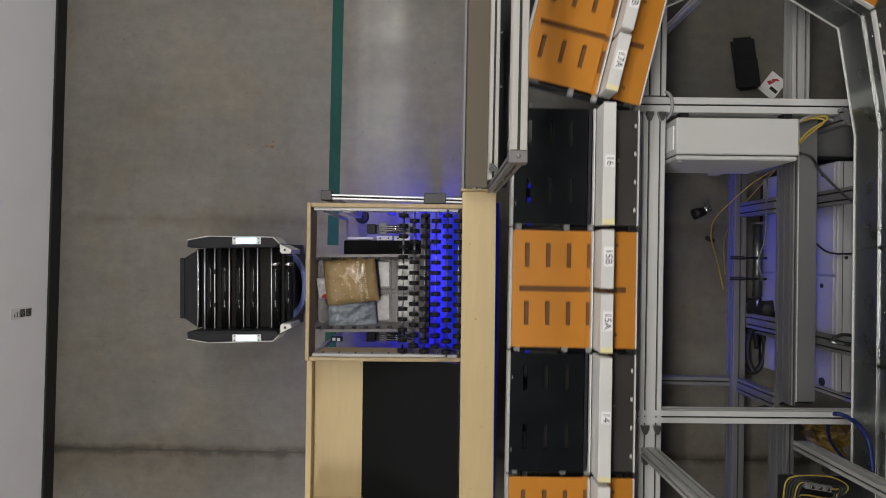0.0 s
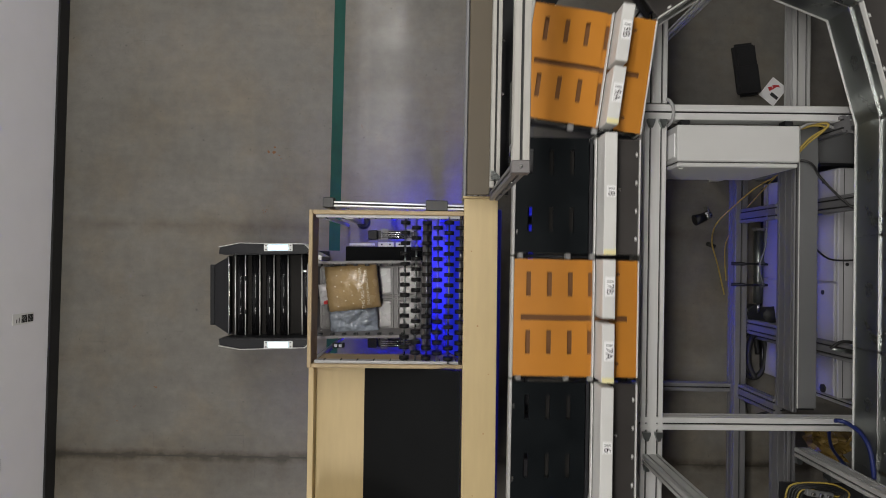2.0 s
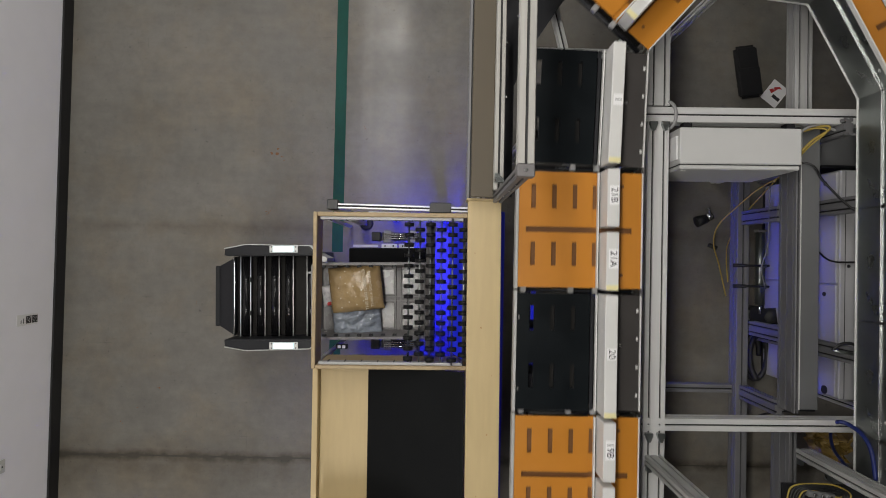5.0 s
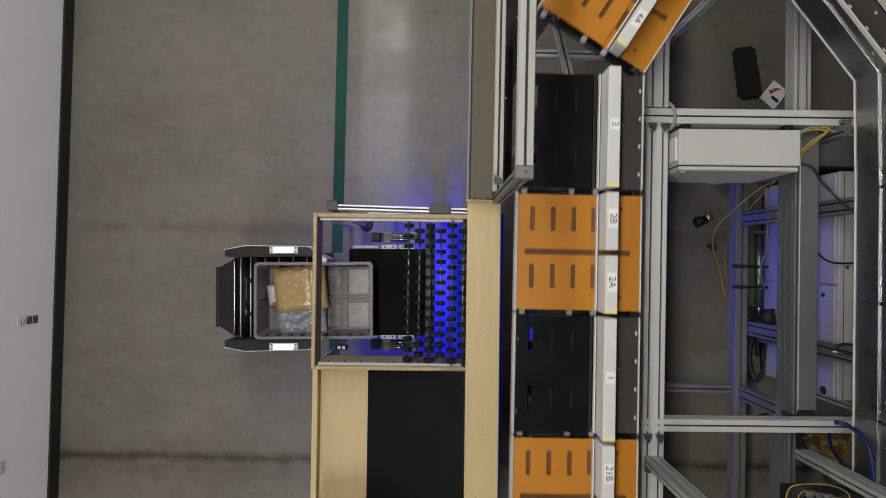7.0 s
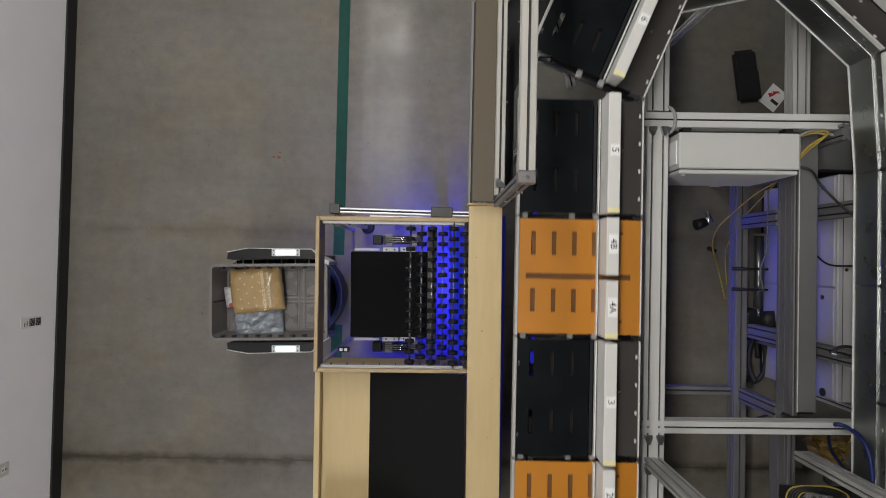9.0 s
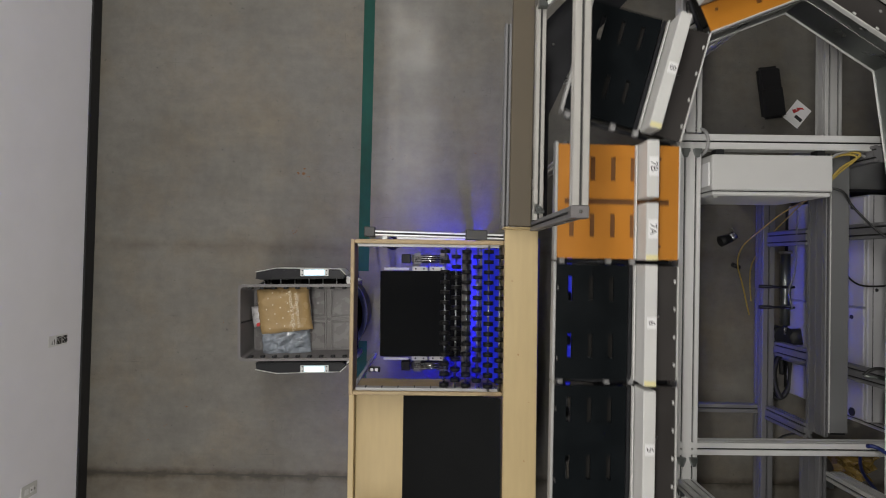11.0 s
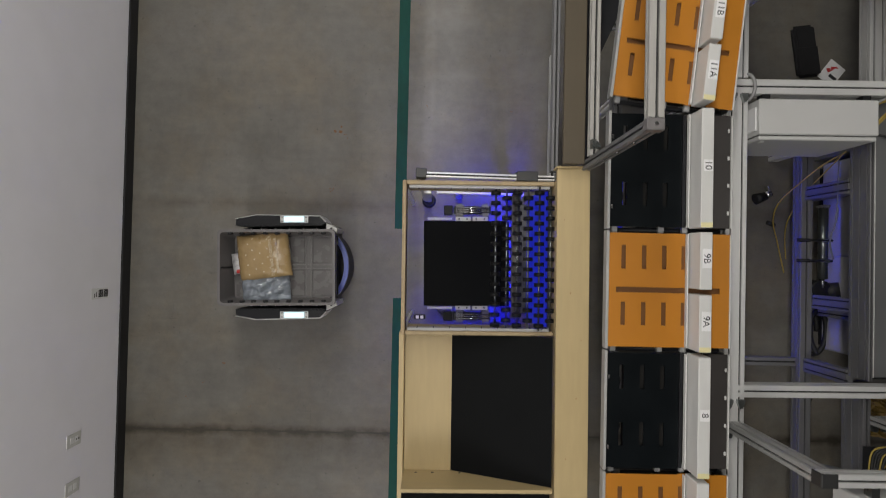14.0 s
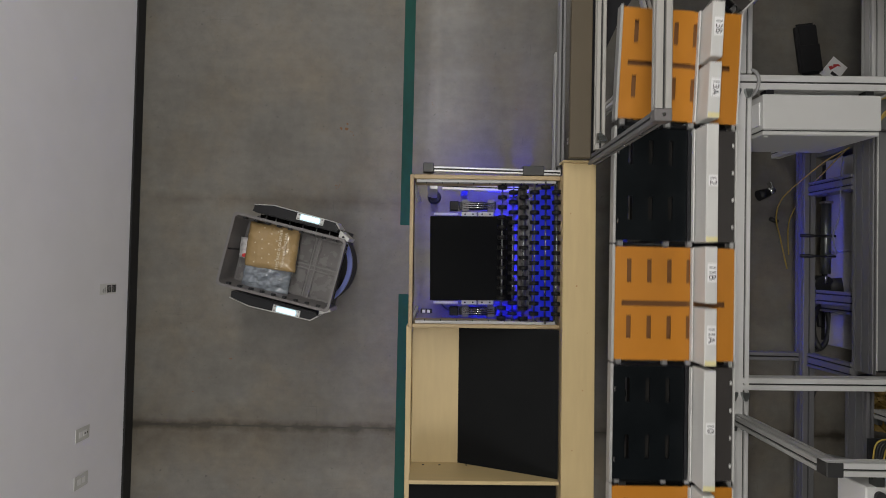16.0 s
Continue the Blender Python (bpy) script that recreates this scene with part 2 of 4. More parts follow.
def box(x0, x1, y0, y1, z0, z1, bev=0.0, bm=None, seg=1):
    """A box, its edges rounded by bev, added to bm."""
    tmp = bmesh.new()
    bmesh.ops.create_cube(tmp, size=1)
    for v in tmp.verts:
        v.co = Vector(((x0 + x1) / 2 + v.co.x * (x1 - x0), (y0 + y1) / 2 + v.co.y * (y1 - y0), (z0 + z1) / 2 + v.co.z * (z1 - z0)))
    if bev:
        bmesh.ops.bevel(tmp, geom=tmp.edges[:], offset=bev, segments=seg, affect="EDGES", clamp_overlap=True)
    return merge(tmp, bm)


def merge(tmp, bm):
    if bm is None:
        return tmp
    me = bpy.data.meshes.new("tmp")
    tmp.to_mesh(me)
    tmp.free()
    bm.from_mesh(me)
    bpy.data.meshes.remove(me)
    return bm


def prism(outline, z0, z1, bev=0.0, bm=None, m=None):
    """An outline in x and y (counter-clockwise), raised from z0 to z1; m: an extra pose."""
    tmp = bmesh.new()
    lo = [tmp.verts.new((x, y, z0)) for x, y in outline]
    hi = [tmp.verts.new((x, y, z1)) for x, y in outline]
    k = len(outline)
    tmp.faces.new(lo[::-1])
    tmp.faces.new(hi)
    for i in range(k):
        tmp.faces.new((lo[i], lo[(i + 1) % k], hi[(i + 1) % k], hi[i]))
    if bev:
        rim = [e for e in tmp.edges if abs(e.verts[0].co.z - e.verts[1].co.z) < 1e-6 and e.verts[0].co.z > (z0 + z1) / 2]
        bmesh.ops.bevel(tmp, geom=rim, offset=bev, segments=2, affect="EDGES", clamp_overlap=True)
    if m:
        tmp.transform(m)
    return merge(tmp, bm)


def rod(p, q, r, n=12, bm=None, r2=None):
    """A round bar from p to q."""
    p, q = Vector(p), Vector(q)
    tmp = bmesh.new()
    bmesh.ops.create_cone(tmp, cap_ends=True, segments=n, radius1=r, radius2=r if r2 is None else r2, depth=(q - p).length)
    tmp.transform(Matrix.Translation((p + q) / 2) @ (q - p).to_track_quat("Z", "Y").to_matrix().to_4x4())
    for f in tmp.faces:
        f.smooth = len(f.verts) == 4
    return merge(tmp, bm)


def tube(points, r, n=8, bm=None, steps=6):
    """A smooth cable through points."""
    pts = [Vector(p) for p in points]
    ctrl = [2 * pts[0] - pts[1]] + pts + [2 * pts[-1] - pts[-2]]
    line = []
    for i in range(1, len(ctrl) - 2):
        a, b, c, d = ctrl[i - 1:i + 3]
        for s in range(steps):
            u = s / steps
            line.append(0.5 * (2 * b + (c - a) * u + (2 * a - 5 * b + 4 * c - d) * u * u + (3 * b - a - 3 * c + d) * u ** 3))
    line.append(pts[-1])
    tmp = bmesh.new()
    rings = []
    for i, c in enumerate(line):
        ahead = (line[min(i + 1, len(line) - 1)] - line[max(i - 1, 0)]).normalized()
        side = ahead.cross(Vector((0.31, 0.17, 0.93))).normalized()
        up = side.cross(ahead)
        rings.append([tmp.verts.new(c + r * (math.cos(2 * math.pi * k / n) * side + math.sin(2 * math.pi * k / n) * up)) for k in range(n)])
    for a, b in zip(rings, rings[1:]):
        for k in range(n):
            tmp.faces.new((a[k], a[(k + 1) % n], b[(k + 1) % n], b[k])).smooth = True
    tmp.faces.new(rings[0][::-1]), tmp.faces.new(rings[-1])
    return merge(tmp, bm)


def plate(xs, ys, holes, z0, z1, bm=None):
    """A plate on the grid xs, ys whose cells (i, j) in holes are cut right through."""
    tmp = bmesh.new()
    solid = lambda i, j: 0 <= i < len(xs) - 1 and 0 <= j < len(ys) - 1 and (i, j) not in holes
    cache = {}

    def vert(i, j, z):
        if (i, j, z) not in cache:
            cache[i, j, z] = tmp.verts.new((xs[i], ys[j], z))
        return cache[i, j, z]

    for i in range(len(xs) - 1):
        for j in range(len(ys) - 1):
            if not solid(i, j):
                continue
            tmp.faces.new([vert(a, b, z1) for a, b in ((i, j), (i + 1, j), (i + 1, j + 1), (i, j + 1))])
            tmp.faces.new([vert(a, b, z0) for a, b in ((i, j), (i, j + 1), (i + 1, j + 1), (i + 1, j))])
            for (a, b), (c, d), (e, f) in (((i - 1, j), (i, j + 1), (i, j)), ((i + 1, j), (i + 1, j), (i + 1, j + 1)),
                                           ((i, j - 1), (i, j), (i + 1, j)), ((i, j + 1), (i + 1, j + 1), (i, j + 1))):
                if not solid(a, b):
                    tmp.faces.new((vert(c, d, z0), vert(e, f, z0), vert(e, f, z1), vert(c, d, z1)))
    return merge(tmp, bm)


def profile_outline(w, h):
    """The cross-section of slotted aluminium profile, w by h, in 40 mm modules with 8 mm slots."""
    pts = []
    corners = [(-w / 2, -h / 2), (w / 2, -h / 2), (w / 2, h / 2), (-w / 2, h / 2)]
    for k in range(4):
        a, b = Vector(corners[k]), Vector(corners[(k + 1) % 4])
        way, length = (b - a).normalized(), (b - a).length
        inward = Vector((-way.y, way.x))
        count = max(1, round(length / 0.05))
        for i in range(count):
            mid = length * (i + 0.5) / count
            if i == 0:
                pts += [a + way * 0.0025, ]
            pts += [a + way * (mid - 0.0045), a + way * (mid - 0.0045) + inward * 0.009,
                    a + way * (mid + 0.0045) + inward * 0.009, a + way * (mid + 0.0045)]
        pts += [b - way * 0.0025]
    return [(p.x, p.y) for p in pts]


def profile(name, p, q, w, h, parent=None, label="", up=(0, 0, 1), mat="alu"):
    """A slotted aluminium profile from p to q with its h side along up; slot shade is painted dark."""
    p, q = Vector(p), Vector(q)
    length = (q - p).length
    bm = prism(profile_outline(w, h), 0, length)
    for f in bm.faces:
        f.material_index = 0
    z = (q - p).normalized()
    u = Vector(up)
    u = (u - z * u.dot(z)).normalized()
    x = u.cross(z)
    m = Matrix((x, u, z)).transposed().to_4x4()
    m.translation = p
    # groove floors get the near-black colour, painting the shade in them
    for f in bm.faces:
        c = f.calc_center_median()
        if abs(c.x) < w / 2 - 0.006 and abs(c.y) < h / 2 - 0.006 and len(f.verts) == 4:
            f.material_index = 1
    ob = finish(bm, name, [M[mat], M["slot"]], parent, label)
    ob.matrix_basis = m
    return ob


def thing(name, label, category, at=None, group="", kind=""):
    ob = new(name)
    ob.empty_display_size = 0.05
    if at is not None:
        ob.matrix_basis = at
    return tagged(ob, label, category, group, kind)


def crumpled_sheet(hx, hy, hz, seed):
    tmp = bmesh.new()
    bmesh.ops.create_grid(tmp, x_segments=14, y_segments=14, size=1)
    for v in tmp.verts:
        u, w = v.co.x, v.co.y
        f = noise.noise(Vector((u * 2 + seed, w * 2, 0))) + 0.5 * noise.noise(Vector((u * 5, w * 5 + seed, 2)))
        v.co = Vector((u * hx, w * hy, hz * f))
    bmesh.ops.solidify(tmp, geom=tmp.faces[:], thickness=0.003)
    return tmp


# ---- the hall ----
WALL = -2.403
FLOOR = finish(box(WALL - 0.3, 7.3, -7.3, 7.3, -0.2, 0.0), "floor", M["concrete"])
tagged(FLOOR, "grey power-floated concrete floor with stains and a dirty saw-cut", "floor", kind="structure")
tagged(finish(box(WALL - 0.2, WALL, -7, 7, 0.0, CEIL), "wall_west", M["wall"]), "plain white painted wall above a black baseboard", "wall", kind="structure")
tagged(finish(box(7.0, 7.2, -7, 7, 0.0, CEIL), "wall_east", M["ceiling"]), "plain grey painted hall wall", "wall", kind="structure")
tagged(finish(box(WALL - 0.2, 7.2, 7, 7.2, 0.0, CEIL), "wall_north", M["ceiling"]), "plain grey painted hall wall", "wall", kind="structure")
tagged(finish(box(WALL - 0.2, 7.2, -7.2, -7, 0.0, CEIL), "wall_south", M["ceiling"]), "plain grey painted hall wall", "wall", kind="structure")
tagged(finish(box(WALL - 0.2, 7.2, -7.2, 7.2, CEIL, CEIL + 0.2), "ceiling", M["ceiling"]), "pale grey hall ceiling", "ceiling", kind="structure")
tagged(finish(box(WALL, WALL + 0.012, -6.99, 6.99, 0.0, 0.097, 0.003), "baseboard", M["rubber"]), "black rubber baseboard along the white wall", "baseboard", kind="structure")
for i, (y0, y1) in enumerate(((0.024, 6.9), (-6.9, -0.427))):
    bm = box(-0.69, -0.619, y0, y1, 0.0, 0.0015)
    tagged(finish(bm, "floor_tape", M["tape"]), "dark green floor marking tape, scuffed", "floor tape", kind="structure")
for x, y, power in LAMPS:
    lamp = thing("ceiling_light", "long white ceiling light", "lamp", pose(x, y, CEIL), "hall lights")
    part("housing", box(-0.18, 0.18, -1.25, 1.25, -0.09, 0.0, 0.01), M["white"], lamp)
    part("diffuser", box(-0.15, 0.15, -1.2, 1.2, -0.10, -0.0905), M["lamp_face"], lamp)

marks = bmesh.new()
rng = random.Random(11)
for x, y, r in ((-1.12, 0.258, 0.020), (-1.10, 0.285, 0.012), (-1.781, -0.86, 0.016), (-1.07, 0.66, 0.03), (-1.02, 0.62, 0.014), (-1.30, 1.36, 0.008), (-0.50, 0.83, 0.01), (0.06, 0.80, 0.01), (-1.55, -0.32, 0.008), (-1.9, -0.99, 0.01), (-1.25, 0.0, 0.007), (-2.0, -1.1, 0.012), (-1.6, -1.15, 0.008)):
    for i in range(3):
        a0, dx, dy = rng.uniform(0, 3), rng.uniform(-r, r), rng.uniform(-r, r)
        rr = r * rng.uniform(0.2, 0.5)
        prism([(x + dx + rr * rng.uniform(0.4, 1) * math.cos(a0 + k), y + dy + 0.6 * rr * rng.uniform(0.4, 1.4) * math.sin(a0 + k)) for k in (0, 1, 2, 3, 4.2, 5.2)], 0.0, 0.0012, bm=marks)
tagged(finish(marks, "floor_debris", M["brownbar"]), "small dark scuffs and crumbs on the concrete", "debris", kind="stuff")

# the sticker low on the wall and two socket plates
tag = thing("wall_sticker", "small white wall sticker with two printed black squares", "sticker", pose(WALL, -0.415, 0.30))
part("paper", box(0.0, 0.0015, -0.032, 0.032, -0.07, 0.10), M["label"], tag)
for k in (0, 1):
    z = -0.045 + 0.052 * k
    bm = plate([-0.022 + 0.0055 * i for i in range(9)], [z - 0.022 + 0.0055 * i for i in range(9)],
               {(1, 6), (6, 6), (6, 1), (3, 4), (4, 2), (2, 3), (5, 5), (1, 2), (4, 6), (6, 3)} if k else {(1, 1), (6, 6), (2, 5), (4, 3), (3, 6), (5, 1), (5, 4), (1, 4)}, 0.0018, 0.0024)
    bm.transform(Matrix(((0, 0, 1, 0), (1, 0, 0, 0), (0, 1, 0, 0), (0, 0, 0, 1))))
    part("printed_square", bm, M["ink"], tag)
for k in range(2):
    part("text_bar", box(0.0018, 0.0022, -0.02, 0.01 - 0.01 * k, 0.045 + 0.02 * k, 0.051 + 0.02 * k), M["ink"], tag)
for y in (-1.214, -1.475):
    sock = thing("wall_socket", "white double wall socket plate on a white wall", "socket", pose(WALL, y, 0.52), "wall sockets")
    part("plate", box(0.0, 0.004, -0.037, 0.037, -0.062, 0.062, 0.0015), M["white"], sock)
    for z in (-0.02, 0.02):
        part("outlet", box(0.004, 0.005, -0.016, 0.016, z - 0.014, z + 0.014), M["label"], sock)
    if y > -1.3:
        for z in (-0.018, -0.04):
            part("contact_hole", box(0.0051, 0.0056, -0.006, 0.004, z - 0.004, z + 0.004), M["ink"], sock)


# ---- the sorting station of plywood ----
RIM = 1.09
station = thing("sorting_station", "open plywood station with a tilted skate-wheel chute, lit blue inside", "sorting station", pose(0, 0, 0, 0, 0, 0.5))
T_ = 0.018
# outlet frame: north, south and west panels round the opening for the tote
part("north_panel", box(-0.556, 0.13, 0.182, 0.202, 0.84, RIM, 0.003), M["ply_edge"], station)
part("south_panel", box(-0.556, 0.13, -0.514, -0.496, 0.80, RIM, 0.003), M["ply_edge"], station)
part("west_panel", box(-0.575, -0.557, -0.514, 0.202, 0.955, RIM, 0.003), M["ply_edge"], station)
part("corner_post", box(-0.574, -0.5575, 0.184, 0.2015, 0.0, 0.9545), M["alu"], station)
part("corner_post", box(-0.574, -0.5575, -0.5135, -0.4965, 0.0, 0.9545), M["alu"], station)
# white notched strips inside the two long panels
for y0, y1, yn in ((0.168, 0.1815, 0.164), (-0.4955, -0.482, -0.482)):
    part("notched_strip", box(-0.545, 0.115, y0, y1, RIM - 0.055, RIM - 0.012, 0.001), M["strip"], station, "grey plastic strip with notches")
    for i in range(9):
        x = -0.50 + 0.075 * i
        part("notch", box(x - 0.002, x + 0.002, yn, yn + 0.004, RIM - 0.05, RIM - 0.011), M["slot"], station)
# wheel shafts with black skate wheels, falling toward the outlet
for i, x in enumerate((-0.138, -0.087, -0.038, 0.012, 0.063, 0.114)):
    shaft = part("wheel_shaft", rod((x, -0.492, 0), (x, 0.178, 0), 0.0045, 10), M["steel"], station, "steel shaft")
    shaft.location.z = RIM - 0.035 + 0.006 * i
    for j in range(14):
        y = 0.150 - 0.0475 * j - (0.024 if i % 2 else 0.0)
        if y < -0.484:
            continue
        w = bmesh.new()
        rod((x, y - 0.0085, 0), (x, y + 0.0085, 0), 0.0225, 18, w)
        part("skate_wheel", w, M["wheel"], shaft)
part("shaft_sleeve", rod((-0.038, -0.44, RIM - 0.075), (-0.038, 0.15, RIM - 0.075), 0.021, 16), M["grey_plastic"], station)
# chute bay: flat plywood pocket and black slide
part("west_side", box(-0.588, -0.562, -1.9, -0.5155, 0.60, 0.99, 0.002), M["ply"], station)
part("pocket_floor", box(-0.561, -0.327, -1.190, -0.515, 0.910, 0.930), M["ply"], station)
def slide(y0, y1):
    a = bmesh.new()
    vs = [a.verts.new(c) for c in ((-0.332, y0, 0.932), (0.118, y0, 1.14), (0.118, y1, 1.14), (-0.332, y1, 0.932))]
    lo = [a.verts.new(v.co - Vector((0, 0, 0.015))) for v in vs]
    a.faces.new(vs), a.faces.new(lo[::-1])
    for k in range(4):
        a.faces.new((vs[k], lo[k], lo[(k + 1) % 4], vs[(k + 1) % 4]))
    bmesh.ops.recalc_face_normals(a, faces=a.faces[:])
    return a
part("slide", slide(-1.190, -0.515), M["mat"], station, "matt black sloping slide")
part("cover", box(-0.561, 0.118, -1.9, -1.2095, 1.08, 1.10, 0.002), M["mat"], station, "matt black cover board")
part("divider", box(-0.561, 0.118, -1.209, -1.191, 0.60, 1.165, 0.002), M["ply_x"], station)
for x in (-0.50, -0.42, -0.29):
    part("screw_hole", rod((x, -1.1908, 0.965), (x, -1.1895, 0.965), 0.006, 10), M["ink"], station)
# top plank along the sorter and legs below
part("plank", box(0.126, 0.275, -1.9, 0.252, 1.145, 1.170, 0.002), M["ply"], station, "pale birch plank")
for x, y, r in ((0.19, -0.309, 0.006), (0.16, 0.02, 0.004), (0.22, -0.78, 0.005), (0.175, -1.05, 0.004), (0.24, -0.52, 0.003)):
    part("knot", rod((x, y, 1.1695), (x, y, 1.1704), r * 0.7, 10), M["knot"], station)
part("plank_apron", box(0.130, 0.148, -1.9, 0.20, 0.01, 1.144), M["ply"], station)
part("kicker", box(0.12, 0.27, 0.2525, 0.262, 1.10, 1.185, 0.002), M["ply_x"], station)
for y in (-1.85, -0.505, 0.17):
    for x in (-0.58, 0.15) if y < -1 else (0.15,):
        part("leg", box(x, x + 0.04, y - 0.02, y + 0.02, 0.0, 0.60), M["alu"], station)

# blue light below the plank, shining into station and sorter, partly as painted glow
lit_board = thing("lit_diffuser_screen", "sloping board below the skate wheels, its blue light put in as glow", "light screen", pose(0, 0, 0, 0, 0, 0.5))
part("housing", box(0.1225, 0.129, -0.488, 0.172, 0.30, 1.0), M["duct"], lit_board)
# sloping board; the blue light falling on it is put in as emission
bm = bmesh.new()
vs = [bm.verts.new(c) for c in ((0.060, -0.485, 0.72), (0.118, -0.485, 0.98), (0.118, 0.17, 0.98), (0.060, 0.17, 0.72))]
lo = [bm.verts.new(v.co - Vector((-0.004, 0, 0.008))) for v in vs]
bm.faces.new(vs), bm.faces.new(lo[::-1])
for k in range(4):
    bm.faces.new((vs[k], lo[k], lo[(k + 1) % 4], vs[(k + 1) % 4]))
bmesh.ops.recalc_face_normals(bm, faces=bm.faces[:])
part("diffuser", bm, M["blue_board_glow"], lit_board, "sloping board face glowing for the blue light on it")
led2 = thing("led_tube", "blue light tube below the skate wheels", "light tube", pose(0, 0, 0), "blue light tubes")
part("tube", box(0.088, 0.102, -0.46, 0.15, 0.420, 0.434, 0.003), M["blue_led"], led2, "glowing blue tube")
part("holder", box(0.1025, 0.1220, -0.47, 0.16, 0.415, 0.438), M["black_metal"], led2)
part("hood", box(0.066, 0.1220, -0.47, 0.16, 0.4385, 0.4425), M["duct"], led2)
part("hood_lip", box(0.066, 0.069, -0.47, 0.16, 0.4145, 0.4384), M["duct"], led2)
# rail under the plank edge, faintly emissive in place of blue light on it
plank_rail_glow = thing("led_tube", "rail below the plank edge, its dim blue light put in as glow", "light tube", pose(0, 0, 0), "blue light tubes")
part("tube", box(0.288, 0.306, -1.30, 0.22, 1.015, 1.03, 0.004), M["blue_rail_glow"], plank_rail_glow, "rail face glowing for the faint blue light on it")
part("holder", box(0.150, 0.2875, -1.30, 0.22, 1.010, 1.035), M["black_metal"], plank_rail_glow)
led3 = thing("led_tube", "blue light tube on the track rail below the sorter", "light tube", pose(0, 0, 0), "blue light tubes")
part("tube", box(0.422, 0.442, -0.50, 0.30, 1.1005, 1.1065), M["blue_led_dim"], led3, "glowing blue tube")
# unseen tube added to turn the bay rails blue; shades keep it off the floor
led4 = thing("led_tube", "added unseen blue light tube with shades on black stays beside the bay", "light tube", pose(0, 0, 0), "blue light tubes")
part("tube", box(0.80, 0.82, -0.62, 0.45, 0.33, 0.35, 0.006), M["blue_led_mid"], led4, "glowing blue tube")
part("holder", box(0.775, 0.7995, -0.63, 0.46, 0.32, 0.36), M["black_metal"], led4)
part("shade", box(0.775, 0.885, -0.63, 0.46, 0.3605, 0.3665), M["black_metal"], led4)
part("shade", box(0.775, 0.940, -0.63, 0.46, 0.3135, 0.3195), M["black_metal"], led4)
part("stay", box(0.775, 0.7955, -0.62, -0.60, 0.0, 0.313), M["black_metal"], led4)
part("stay", box(0.775, 0.7955, 0.43, 0.45, 0.0, 0.313), M["black_metal"], led4)

# lifting table inside the station
lift = thing("lift_table", "black lifting table with steel brackets inside the station", "lift table", pose(0, 0, 0, 0, 0, 1.0))
part("top", box(-0.485, -0.02, -0.415, 0.05, 0.575, 0.60, 0.004), M["mat"], lift)
part("column", box(-0.36, -0.16, -0.28, -0.08, 0.0, 0.574, 0.004), M["black_metal"], lift)
for y, s in ((0.062, 1), (-0.427, -1)):
    part("edge_strip", box(-0.465, -0.33, y - 0.006, y + 0.006, 0.585, 0.597), M["alu_mid"], lift, "bright steel edge strip")
    for x in (-0.27, -0.175):
        bm = box(x - 0.042, x + 0.042, y - 0.012, y + 0.012, 0.57, 0.582, 0.001)
        br = part("bracket", bm, M["alu_mid"], lift, "bright steel bracket with holes")
        for dx in (-0.022, 0.022):
            part("bolt", rod((x + dx, y, 0.582), (x + dx, y, 0.585), 0.005, 8), M["ink"], br)
    yy = y + s * 0.055
    part("actuator", box(-0.32, -0.11, yy - 0.022, yy + 0.022, 0.46, 0.50, 0.003), M["black_metal"], lift)
    for x in (-0.285, -0.14):
        part("clamp", box(x - 0.02, x + 0.02, yy - 0.035, yy + 0.035, 0.495, 0.51, 0.002), M["alu_dark"], lift)
    for dy in (-0.012, 0.0, 0.012):
        part("guide_rod", rod((-0.30, yy + dy, 0.512), (-0.12, yy + dy, 0.512), 0.004, 8), M["chrome"], lift)
    part("motor", box(-0.375, -0.325, yy - 0.026, yy + 0.026, 0.44, 0.51, 0.004), M["dark_plastic"], lift)
part("cable", tube([(-0.42, -0.47, 0.1), (-0.38, -0.49, 0.3), (-0.33, -0.46, 0.45)], 0.005), M["black_cable"], lift)
foot = thing("levelling_foot", "black levelling foot on the floor inside the station", "foot", pose(-0.47, 0.21, 0))
part("base", rod((0, 0, 0), (0, 0, 0.02), 0.045, 20, r2=0.035), M["dark_plastic"], foot)
part("stem", rod((0, 0, 0.02), (0, 0, 0.16), 0.012, 12), M["dark_plastic"], foot)
part("column", box(-0.02, 0.02, -0.02, 0.02, 0.16, 0.62), M["alu"], foot)
base = thing("floor_rail", "aluminium rail on the floor inside the station", "rail", pose(0, 0, 0))
profile("bar", (-0.42, 0.245, 0.30), (0.10, 0.240, 0.30), 0.04, 0.04, base)
part("support", box(-0.30, -0.26, 0.228, 0.258, 0, 0.28), M["alu"], base)
part("support", box(0.02, 0.06, 0.226, 0.256, 0, 0.28), M["alu"], base)
sensor = thing("sensor", "small black sensor with two pale windows on the station wall", "sensor", pose(-0.495, -0.474, 0.70))
part("body", box(-0.03, 0.03, -0.012, 0.012, -0.015, 0.015, 0.003), M["dark_plastic"], sensor)
for x in (-0.012, 0.012):
    part("eye", box(x - 0.008, x + 0.008, -0.008, 0.008, 0.0152, 0.018, 0.001), M["label"], sensor)

# guard rail beside the station
guard = thing("guard_profile", "aluminium profile with black end caps behind the plywood panel", "profile", pose(0, 0, 0, 0, 0, -0.6))
profile("bar", (-0.47, 0.222, 1.065), (-0.05, 0.222, 1.065), 0.024, 0.03, guard)
profile("bar", (0.05, 0.222, 1.065), (0.126, 0.222, 1.065), 0.024, 0.03, guard)
part("end_cap", box(-0.52, -0.47, 0.205, 0.25, 1.03, 1.085, 0.003), M["cap"], guard)
part("joint_cap", box(-0.05, 0.05, 0.204, 0.251, 1.03, 1.085, 0.003), M["cap"], guard)
